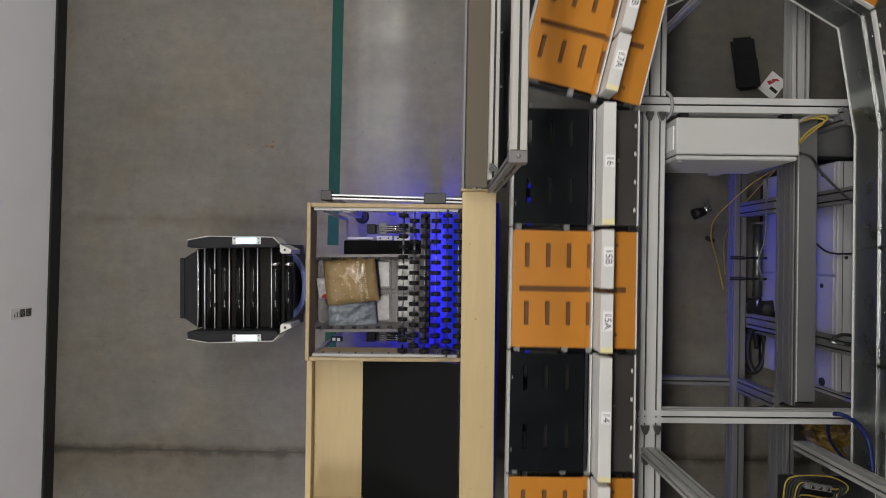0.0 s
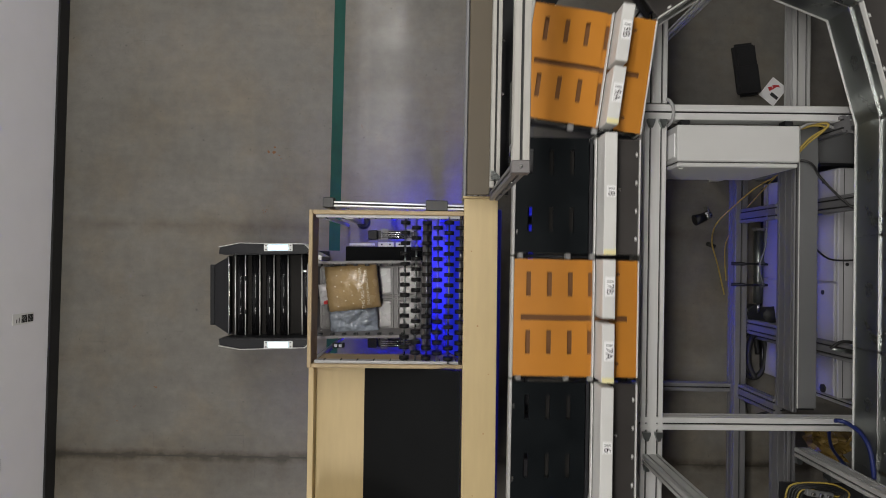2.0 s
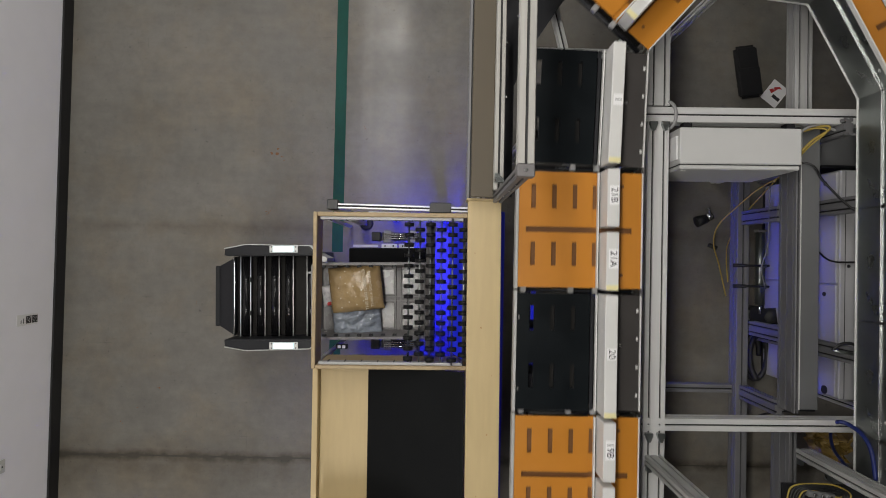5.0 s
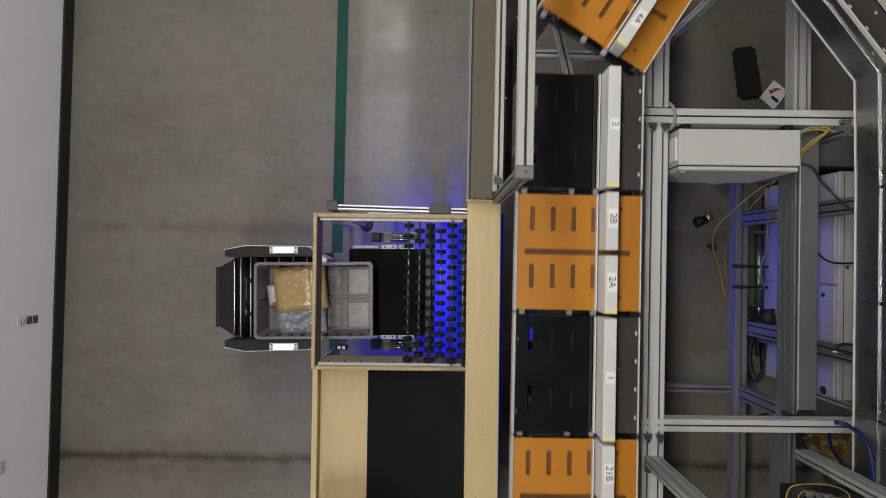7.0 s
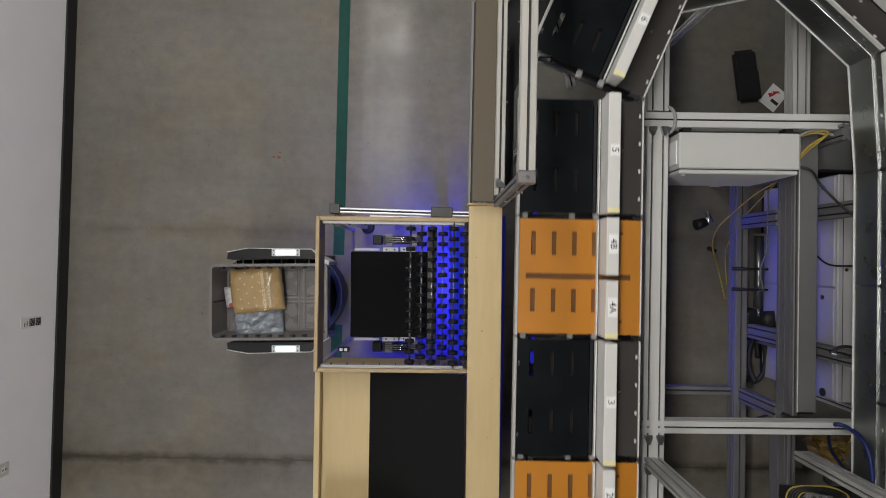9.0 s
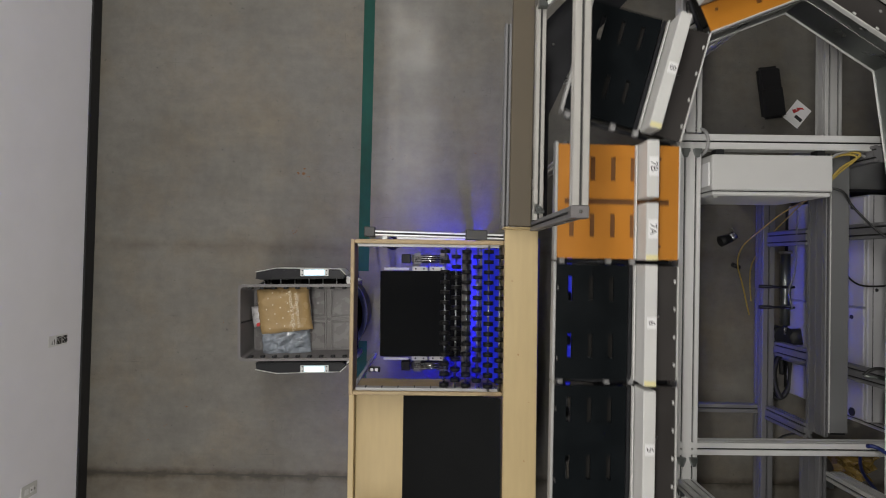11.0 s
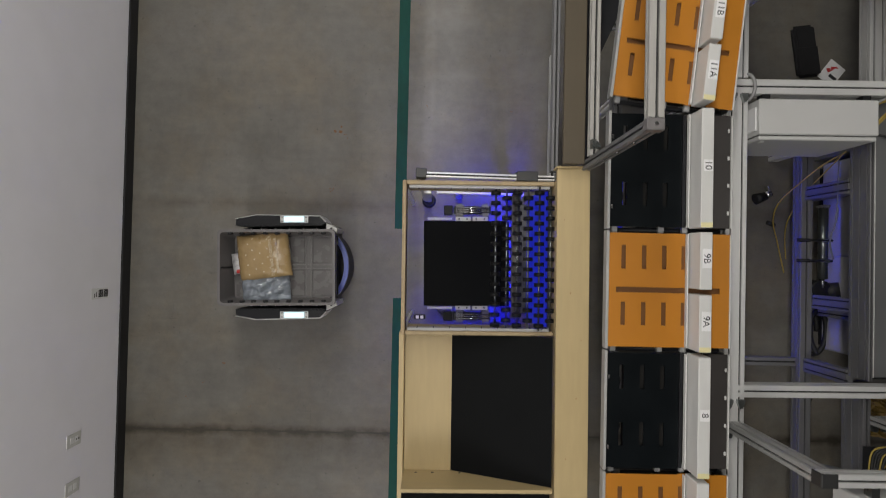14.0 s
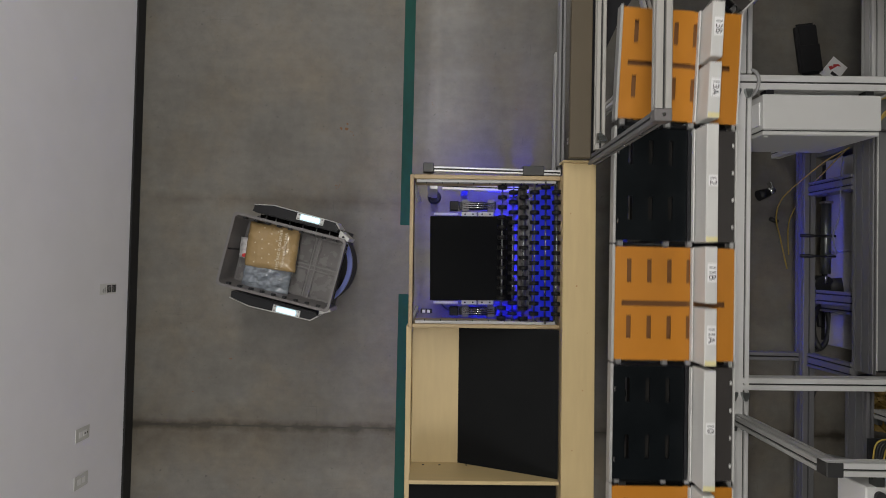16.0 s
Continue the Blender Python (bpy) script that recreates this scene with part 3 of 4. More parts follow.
part("stay", box(-0.51, -0.48, 0.205, 0.24, 0.0, 1.03), M["alu"], guard)

# ---- side wall of the sorter north of the station ----
side = thing("sorter_side_wall", "brown boarded side wall with aluminium edging beside the sorter", "side wall", pose(0, 0, 0))
part("board", box(0.131, 0.226, 0.263, 1.26, 1.225, 1.25, 0.002), M["kraft"], side, "matt brown board")
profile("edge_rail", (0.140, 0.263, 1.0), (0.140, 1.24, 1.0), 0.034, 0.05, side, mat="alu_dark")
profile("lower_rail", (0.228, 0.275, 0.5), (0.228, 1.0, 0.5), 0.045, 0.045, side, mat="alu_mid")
profile("top_rail", (0.240, 0.285, 1.33), (0.240, 1.19, 1.33), 0.04, 0.04, side, mat="alu_beam")
for y in (0.31, 1.17):
    bk = part("angle_bracket", prism([(0, 0), (0.036, 0), (0.036, 0.012), (0.012, 0.036), (0, 0.036)], 0, 0.034, m=pose(0.222, y, 1.351)), M["steel"], side)
part("board", prism([(0.131, 1.262), (0.226, 1.262), (0.80, 1.80), (0.735, 1.87)], 1.225, 1.25), M["kraft"], side)
profile("top_rail", (0.255, 1.205, 1.33), (0.80, 1.74, 1.33), 0.04, 0.04, side)
part("inner_plate", prism([(0.262, 0.285), (0.33, 0.285), (0.33, 0.80), (0.42, 1.0), (0.55, 1.2), (0.70, 1.36), (0.62, 1.52), (0.40, 1.34), (0.262, 1.19)], 1.055, 1.065), M["black_metal"], side, "black guard plate")
for x, y in ((0.295, 1.0), (0.345, 1.13), (0.295, 0.75)):
    part("rivet", rod((x, y, 1.065), (x, y, 1.068), 0.006, 10), M["chrome"], side)

gantry = thing("gantry_frame", "tall aluminium profile frame standing over the sorter", "frame", pose(0, 0, 0))
profile("post", (0.255, 0.267, 0.0), (0.255, 0.267, 1.96), 0.04, 0.04, gantry, mat="alu_dark", up=(0, 1, 0))
profile("beam", (0.255, 0.285, 1.98), (0.255, 3.4, 1.98), 0.052, 0.04, gantry, mat="alu_beam")
part("corner_cap", box(0.227, 0.283, 0.245, 0.2848, 1.955, 2.0, 0.003), M["grey_plastic"], gantry)
part("bolt", rod((0.255, 0.265, 2.0), (0.255, 0.265, 2.003), 0.006, 12), M["chrome"], gantry)
profile("post", (0.255, 3.38, 0.0), (0.255, 3.38, 1.96), 0.04, 0.04, gantry, up=(0, 1, 0))
for z in (1.45, 1.62, 1.80):
    part("bolt", rod((0.2545, 0.2465, z), (0.2545, 0.243, z), 0.006, 10), M["chrome"], gantry)

def words(text, size, m, parent, mat):
    cu = bpy.data.curves.new("text", "FONT")
    cu.body, cu.size, cu.align_x, cu.align_y, cu.extrude = text, size, "CENTER", "CENTER", 0.0006
    tmp = bpy.data.objects.new("text", cu)
    scene.collection.objects.link(tmp)
    me = bpy.data.meshes.new_from_object(tmp.evaluated_get(bpy.context.evaluated_depsgraph_get()))
    bpy.data.objects.remove(tmp)
    me.materials.clear()
    me.materials.append(mat)
    ob = new("printed_text", me)
    ob.parent, ob.matrix_basis = parent, m
    return ob


# ---- the sorter: a ring of linked carriers ----
P_, SPEED, COUNT = 0.521, 0.5666, 21
RAD, CX, YC, HINGE = 0.545, 1.411, 0.776, 0.265
LEG = (COUNT * P_ - 2 * math.pi * RAD) / 2
TOP = 1.26


def on_track(s):
    """The place on the ring at the distance s, which is y on the western leg."""
    s = (s - (YC - LEG)) % (COUNT * P_)
    if s < LEG:
        return CX - RAD, YC - LEG + s
    s -= LEG
    if s < math.pi * RAD:
        return CX - RAD * math.cos(s / RAD), YC + RAD * math.sin(s / RAD)
    s -= math.pi * RAD
    if s < LEG:
        return CX + RAD, YC - s
    s -= LEG
    return CX + RAD * math.cos(s / RAD), YC - LEG - RAD * math.sin(s / RAD)


def carrier_pose(k, t):
    s = 0.0968 + (k - 1) * P_ - SPEED * t
    (x0, y0), (x1, y1) = on_track(s), on_track(s + P_)
    return pose((x0 + x1) / 2, (y0 + y1) / 2, TOP, 0, 0, math.degrees(math.atan2(-(x1 - x0), y1 - y0))) @ pose(-HINGE, 0, 0)


def carrier(orange):
    word = "orange" if orange else "black"
    c = thing("carrier", word + " sorter carrier with a white raised beam", "carrier", None, "linked sorter carriers")
    deck = M["orange"] if orange else M["deck"]
    h = 0.247
    if orange:
        xs = [-0.262, -0.232, -0.210, -0.190, -0.121, -0.101, -0.033, -0.013, 0.052]
        ys = [-h, -0.154, -0.053, -0.012, 0.012, 0.091, 0.194, h]
        holes = {(i, j) for i in (2, 4, 6) for j in (1, 5)} | {(i, 3) for i in range(1, 8)}
        part("deck", plate(xs, ys, holes, -0.004, 0.0), deck, c, "orange painted steel deck with slots")
        part("step", plate([0.052, 0.056, 0.072, 0.084], ys, {(1, 1), (1, 5), (0, 3), (1, 3), (2, 3)}, -0.016, -0.010), deck, c)
        part("side_deck", plate([0.146, 0.222, 0.262], ys, {(0, 3)}, -0.004, 0.0), deck, c)
        part("slot_floor", box(-0.255, 0.25, -h + 0.01, h - 0.01, -0.024, -0.0165), M["brownbar"], c)
        for y in (-0.19, 0.19):
            part("hole", rod((0.180, y, 0.0005), (0.180, y, 0.0015), 0.008, 12), M["brownbar"], c)
    else:
        xs = [-0.262, -0.210, -0.190, -0.121, -0.101, -0.033, -0.013, 0.048]
        ys = [-h, -0.154, -0.053, 0.091, 0.194, h]
        part("deck", plate(xs, ys, {(i, j) for i in (1, 3, 5) for j in (1, 3)}, -0.010, 0.0), deck, c, "black deck with slots")
        part("slot_floor", box(-0.186, 0.045, -h + 0.01, h - 0.01, -0.030, -0.016), M["under"], c)
        part("inner_strip", box(0.053, 0.066, -h, h, -0.012, -0.004), M["black_metal"], c)
        part("side_deck", box(0.146, 0.262, -h, h, -0.012, -0.002, 0.002), M["side_deck"], c, "side deck with its grey-brown reflection put into the colour")
        for y in (-0.18, -0.06, 0.06, 0.18):
            part("stud", box(0.248, 0.257, y - 0.008, y + 0.008, -0.002, 0.002, 0.001), M["white"], c)
        for y in (-0.16, 0.145):
            part("stud", box(-0.258, -0.251, y - 0.009, y + 0.009, 0.0, 0.002, 0.0005), M["chrome"], c)
        part("hole", rod((0.181, 0.03, -0.002), (0.181, 0.03, 0.001), 0.007, 10), M["chrome"], c)
    part("lip", box(-0.276, -0.2630, -0.257, 0.257, -0.045, 0.004, 0.002), M["alu_mid"], c, "pale aluminium edge")
    part("lip", box(0.2625, 0.269, -h, h, -0.02, 0.006, 0.002), M["white"], c, "pale edge")
    part("rib", box(0.072, 0.078, -h, h, -0.009, 0.014, 0.001), M["white"], c)
    for y0, y1 in ((-0.251, -0.011), (0.011, 0.251)) if orange else ((-0.251, 0.251),):
        bm = box(0.085, 0.137, y0, y1, -0.01, 0.108, 0.003)
        part("beam", bm, M["white"], c, "white raised beam")
        ym = (y0 + y1) / 2 + 0.01
        hl = 0.040 if orange else 0.024
        part("label", box(0.094, 0.133, ym - hl, ym + hl, 0.108, 0.1088), M["label"], c, "printed paper label")
        if y0 < -0.1:
            part("end_tape", box(0.0865, 0.1355, y0 + 0.001, y0 + 0.022, 0.1082, 0.1088), M["cream"], c, "cream tape")
    part("chassis", box(-0.17, 0.22, -0.23, 0.23, -0.10, -0.032, 0.004), M["under"], c)
    sk = part("skirt", box(0.2555, 0.2600, -0.259, 0.259, -0.226, -0.086, 0.001), M["steel"], c, "bent galvanised skirt")
    part("upper_band", box(0.2515, 0.2555, -0.252, 0.252, -0.0805, -0.021), M["steel"], sk)
    part("fold", box(0.2515, 0.2640, -0.256, 0.256, -0.0860, -0.0805, 0.0015), M["chrome"], sk, "bright folded edge")
    part("bottom_lip", box(0.2555, 0.2665, -0.260, 0.260, -0.2325, -0.2262, 0.0015), M["lip"], sk, "pale folded bottom edge")
    for y in (-0.15, 0.02, 0.17):
        part("rivet", rod((0.2555, y, -0.050), (0.2580, y, -0.050), 0.007, 8), M["chrome"], sk)
    for x in (-0.235, -0.03, 0.075):
        part("coupling", box(x - 0.013, x + 0.013, -0.272, -0.240, -0.045, -0.020, 0.004), M["grey_cable"], c)
    part("coupling_bar", rod((-0.24, -0.2605, -0.05), (0.24, -0.2605, -0.05), 0.011, 10), M["black_metal"], c)
    for x in (-0.20, 0.185):
        part("roller", rod((x, -0.10, -0.13), (x + 0.03, -0.10, -0.13), 0.022, 14), M["dark_plastic"], c)
        part("roller", rod((x, 0.10, -0.13), (x + 0.03, 0.10, -0.13), 0.022, 14), M["dark_plastic"], c)
    return c


CARRIERS, marks_ = [], []
masters = {True: carrier(True), False: carrier(False)}
used = {True: False, False: False}
for k in range(12 - COUNT, 12):
    orange = k % 2 == 0
    if not used[orange]:
        used[orange], c = True, masters[orange]
    else:
        c = copy_thing(masters[orange], carrier_pose(k, 0))
    number = k - 6 if k > 6 else k + 15
    made = []
    if orange:
        made += [(str(number) + "A", -0.121), (str(number) + "B", 0.141)]
    else:
        made += [(str(number), 0.010)]
    for text, y in made:
        near = lambda o: abs(sum(v.co.y for v in o.data.vertices) / len(o.data.vertices) - y)
        holder = min((o for o in c.children if o.name.startswith("label")), key=near)
        marks_.append((text, pose(0.113, y, 0.1090, 0, 0, -90), holder))
    CARRIERS.append((k, c))

for text, m, c in marks_:
    words(text, 0.040, m, c, M["ink"])

# frame below the ring
frame_w = thing("sorter_frame", "slotted aluminium frame below the sorter", "frame", pose(0, 0, 0))
profile("long_rail", (1.048, -3.4, 0.915), (1.048, 0.682, 0.915), 0.106, 0.08, frame_w)
profile("long_rail", (1.048, 0.758, 0.915), (1.048, 2.2, 0.915), 0.106, 0.08, frame_w)
profile("cross_rail", (0.98, 0.714, 0.915), (2.25, 0.727, 0.915), 0.074, 0.08, frame_w)
profile("cross_rail", (0.99, -0.779, 0.915), (2.25, -0.767, 0.915), 0.060, 0.08, frame_w)
for x in (0.416, 0.801):
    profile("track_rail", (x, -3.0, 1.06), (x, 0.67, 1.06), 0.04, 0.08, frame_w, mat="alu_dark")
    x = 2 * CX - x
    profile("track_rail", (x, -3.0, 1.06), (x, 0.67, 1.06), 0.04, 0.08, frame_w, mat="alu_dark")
for r in (RAD + 0.08,):
    for i in range(8):
        a, b = math.pi * i / 8, math.pi * (i + 1) / 8 - 0.004
        profile("curve_rail", (CX - r * math.cos(a), YC + r * math.sin(a) + 0.002, 1.06), (CX - r * math.cos(b), YC + r * math.sin(b) + 0.002, 1.06), 0.04, 0.08, frame_w)
for x, y in ((1.048, -2.2), (1.048, 2.0), (1.048, 0.60)):
    profile("leg", (x, y, 0.0), (x, y, 0.873), 0.08, 0.08, frame_w, up=(0, 1, 0))
for x, y in ((0.416, -2.2), (0.801, -2.2), (0.416, 0.6), (0.801, 0.6), (2.021, -2.2), (2.406, -2.2), (2.406, 0.6), (2.406, -0.8), (1.411, 1.40)):
    profile("leg", (x, y, 0.0), (x, y, 1.018), 0.04, 0.04, frame_w, up=(0, 1, 0))
profile("cross_rail", (0.43, 1.02, 0.90), (1.01, 1.02, 0.90), 0.04, 0.04, frame_w)
profile("cross_rail", (0.62, 0.86, 0.96), (0.52, 1.25, 0.96), 0.04, 0.04, frame_w)
# uprights of the inner bay
for x, y, z0, z1 in ((1.79, 0.27, 0.361, 0.719), (1.84, -0.37, 0.361, 0.719), (1.79, -0.745, 0.361, 0.719), (2.01, 0.30, 0.0, 0.985), (2.01, -0.43, 0.0, 0.985), (1.95, 0.67, 0.60, 0.985)):
    # darkened aluminium stands in for the shade inside the bay
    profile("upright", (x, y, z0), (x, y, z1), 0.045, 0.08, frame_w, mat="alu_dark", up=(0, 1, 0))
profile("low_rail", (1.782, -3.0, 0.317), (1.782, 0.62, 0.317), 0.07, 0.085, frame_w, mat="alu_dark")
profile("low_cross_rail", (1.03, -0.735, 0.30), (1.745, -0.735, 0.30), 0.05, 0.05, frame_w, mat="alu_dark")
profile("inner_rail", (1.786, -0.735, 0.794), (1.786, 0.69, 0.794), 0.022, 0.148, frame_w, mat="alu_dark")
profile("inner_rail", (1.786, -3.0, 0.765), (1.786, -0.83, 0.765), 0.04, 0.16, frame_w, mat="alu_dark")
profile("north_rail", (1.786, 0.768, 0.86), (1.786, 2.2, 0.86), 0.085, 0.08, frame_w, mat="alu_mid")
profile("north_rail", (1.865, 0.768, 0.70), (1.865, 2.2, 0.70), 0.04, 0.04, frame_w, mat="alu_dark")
for x, y in ((1.782, -2.6), (1.782, 0.55), (1.786, 2.1)):
    profile("leg", (x, y, 0.0), (x, y, 0.273 if y < 1.0 else 0.818), 0.06, 0.06, frame_w, up=(0, 1, 0))
for y, s in ((0.676, -1), (-0.816, -1)):
    for x in (1.020, 1.077):
        part("angle_bracket", prism([(-0.018, 0), (0.018, 0), (0.018, -0.012), (0.006, -0.042), (-0.006, -0.042), (-0.018, -0.012)][::-1], 0.0, 0.02, m=pose(x, y, 0.9552)), M["steel"], frame_w)

# portal south of the bay
portal = thing("portal_frame", "tall aluminium portal frame standing on the sorter frame", "frame", pose(0, 0, 0))
profile("post", (1.045, -0.945, 0.9555), (1.045, -0.945, 1.60), 0.08, 0.045, portal, mat="alu_mid", up=(0, 1, 0))
profile("post", (1.84, -0.935, 0.846), (1.84, -0.935, 1.60), 0.08, 0.045, portal, mat="alu_mid", up=(0, 1, 0))
profile("top_beam", (1.015, -0.945, 1.63), (2.7, -0.945, 1.63), 0.05, 0.055, portal)
part("end_cap", box(1.007, 1.0145, -0.971, -0.92, 1.601, 1.659, 0.002), M["cap"], portal)
for x in (1.020, 1.070):
    part("angle_bracket", prism([(-0.016, 0), (0.016, 0), (0.010, -0.03), (-0.010, -0.03)][::-1], 0.9553, 0.98, m=pose(x, -0.969, 0)), M["steel"], portal)
    part("angle_bracket", prism([(-0.016, 0), (0.016, 0), (0.010, -0.03), (-0.010, -0.03)][::-1], 0.846, 0.87, m=pose(x + 0.795, -0.959, 0)), M["steel"], portal)
part("gusset", prism([(0, 0), (0.14, 0), (0, -0.14)][::-1], -0.004, 0.004, m=Matrix.Translation((1.105, -0.945, 1.60)) @ pose(0, 0, 0, 90, 0, 0)), M["steel"], portal)

part("post_cap", box(1.007, 1.068, -0.9715, -0.9185, 1.6578, 1.6640, 0.002), M["cap"], portal)
ctl = thing("control_box", "white control box with a black dial hung on the portal beam", "control box", pose(0, 0, 0))
part("body", box(1.157, 1.40, -1.20, -1.008, 1.50, 1.655, 0.005), M["cabinet"], ctl)
part("dial", rod((1.205, -1.040, 1.6552), (1.205, -1.040, 1.668), 0.020, 20), M["ink"], ctl)
for x in (1.20, 1.34):
    part("hanger", box(x, x + 0.03, -1.0078, -0.9705, 1.61, 1.65), M["steel"], ctl)

# electrical enclosure
enc = thing("electrical_enclosure", "pale grey electrical enclosure hung below the cross rail", "enclosure", pose(0, 0, 0, 0, 0, 0.6))
part("body", box(1.147, 1.733, 0.462, 0.636, 0.53, 0.985, 0.005), M["cabinet"], enc)
part("door", box(1.15, 1.73, 0.437, 0.458, 0.535, 0.975, 0.006), M["cabinet"], enc)
part("gasket", box(1.152, 1.728, 0.4582, 0.4618, 0.54, 0.97), M["slot"], enc)
part("latch", box(1.17, 1.19, 0.430, 0.4368, 0.93, 0.95, 0.002), M["white"], enc)
part("side_plate", box(1.1395, 1.1465, 0.485, 0.60, 0.80, 0.96, 0.001), M["label"], enc)
for x in (1.18, 1.68):
    part("hanger", box(x, x + 0.04, 0.637, 0.67, 0.90, 0.95), M["dark_plastic"], enc)

# ---- inside the bay ----
duct = thing("cable_duct", "pale grey cable duct lying on the inner rail", "cable duct", pose(0, 0, 0))
part("body", box(1.80, 1.893, -0.715, 0.69, 0.72, 0.868, 0.003), M["duct"], duct)
part("lid_edge", box(1.796, 1.799, -0.715, 0.69, 0.80, 0.872), M["white"], duct)
part("end_plate", box(1.81, 1.885, -0.725, -0.7155, 0.73, 0.86), M["dark_plastic"], duct)
cab = thing("machine_cabinet", "white sheet-metal machine cabinet below the sorter", "cabinet", pose(0, 0, 0))
part("body", box(2.075, 2.55, -0.69, 0.50, 0.06, 0.755, 0.005), M["cabinet_low"], cab)
part("plinth", box(2.095, 2.53, -0.67, 0.48, 0.0, 0.06), M["dark_plastic"], cab)
for y0, y1 in ((-0.68, -0.10), (-0.09, 0.49)):
    dr = part("door", box(2.06, 2.074, y0, y1, 0.09, 0.745, 0.003), M["cabinet_low"], cab)
    part("lock", rod((2.0597, y1 - 0.05, 0.66), (2.056, y1 - 0.05, 0.66), 0.012, 12), M["ink"], dr)
part("cable_gland", rod((2.0597, -0.655, 0.67), (2.054, -0.655, 0.67), 0.022, 16), M["ink"], cab)
for y in (-0.42, 0.0, 0.33):
    part("lid_bolt", rod((2.12, y, 0.755), (2.12, y, 0.758), 0.009, 10), M["ink"], cab)
part("seam", box(2.10, 2.103, -0.685, 0.495, 0.7552, 0.7565), M["slot"], cab)
cab2 = thing("drive_housing", "dark grey metal drive housing beside the white cabinet", "housing", pose(0, 0, 0))
part("body", box(2.05, 2.5, 0.53, 0.83, 0.0, 0.62, 0.005), M["duct"], cab2)
part("top_plate", box(2.04, 2.5, 0.525, 0.54, 0.50, 0.66, 0.002), M["black_metal"], cab2)
part("face", box(2.042, 2.0495, 0.60, 0.63, 0.1, 0.6), M["white"], cab2)

cyl = thing("air_cylinder", "bright pneumatic cylinder clamped beside the low rail", "cylinder", pose(0, 0, 0))
part("barrel", rod((1.895, -0.235, 0.335), (1.895, 0.19, 0.335), 0.027, 20), M["steel"], cyl)
part("end_block", box(1.868, 1.922, 0.19, 0.205, 0.308, 0.362, 0.003), M["grey_plastic"], cyl)
part("rod", rod((1.895, -0.235, 0.335), (1.895, -0.29, 0.335), 0.010, 12), M["chrome"], cyl)
for y in (-0.007, -0.128):
    cl = part("clamp", rod((1.72, y, 0.368), (1.93, y, 0.368), 0.007, 10), M["dark_plastic"], cyl)
    part("clamp_jaw", box(1.875, 1.915, y - 0.012, y + 0.012, 0.362, 0.374, 0.002), M["steel"], cl)
    part("clamp_jaw", box(1.72, 1.80, y - 0.010, y + 0.010, 0.361, 0.367, 0.001), M["dark_plastic"], cl)
motor = thing("small_motor", "round black motor at the foot of the cylinder", "motor", pose(0, 0, 0))
part("can", rod((1.89, -0.30, 0.24), (1.89, -0.30, 0.34), 0.055, 24), M["dark_plastic"], motor)
part("bracket", box(1.8175, 1.84, -0.33, -0.27, 0.28, 0.33), M["steel"], motor)
part("fan_cover", rod((1.93, -0.31, 0.29), (2.00, -0.30, 0.33), 0.048, 20), M["rubber"], motor)
hose = thing("black_hose", "coiled black hose on the floor", "hose", pose(0, 0, 0))
part("coil", tube([(2.0 + 0.11 * math.cos(a) * 0.6, -0.58 + 0.14 * math.sin(a), 0.03 + 0.01 * i) for i, a in enumerate([0.7 * j for j in range(16)])], 0.016), M["rubber"], hose)
plug = thing("work_spotlight", "small black and chrome spotlight lying on the floor", "spotlight", pose(1.70, 0.285, 0.045, 0, 0, 20))
part("head", rod((-0.06, 0, 0), (0.01, 0, 0), 0.035, 18, r2=0.028), M["dark_plastic"], plug)
part("collar", rod((0.01, 0, 0), (0.045, 0.01, 0), 0.028, 18), M["chrome"], plug)
part("bracket", box(0.03, 0.04, -0.01, 0.06, -0.02, 0.025, 0.002), M["chrome"], plug)
bit = thing("rubber_plug", "small black rubber plug on the concrete", "plug", pose(1.765, 0.11, 0.0))
part("body", rod((-0.025, 0.01, 0.015), (0.025, -0.01, 0.015), 0.014, 12), M["rubber"], bit)
cloth = thing("black_case", "black fabric case lying on the floor", "case", pose(1.972, 1.245, 0.0, 0, 0, 8))
part("body", box(-0.075, 0.075, -0.17, 0.17, 0.0, 0.05, 0.02, seg=3), M["cloth"], cloth)
part("flap", box(-0.07, 0.065, -0.16, 0.02, 0.05, 0.058, 0.003), M["cloth"], cloth)
note = thing("paper_sheet", "creased white paper sheet with a red and black mark", "paper", pose(2.163, 1.115, 0.002, 0, 0, -38))
part("sheet", box(-0.06, 0.06, -0.075, 0.075, 0.0, 0.0015), M["label"], note)
part("red_mark", prism([(-0.03, 0.03), (-0.01, 0.01), (0.0, 0.04), (0.02, 0.05), (0.0, 0.055)], 0.0016, 0.0022), M["red"], note)
part("red_mark", prism([(-0.045, 0.0), (-0.02, -0.012), (-0.01, 0.012), (-0.03, 0.02)], 0.0016, 0.0022), M["red"], note)
part("ink_bar", box(-0.005, 0.05, -0.03, -0.008, 0.0016, 0.0022), M["ink"], note)


def cable(points, r, mat, label):
    c = thing("cable", label, "cable", pose(0, 0, 0), "loose cables")
    part("lead", tube(points, r), M[mat], c)
    return c


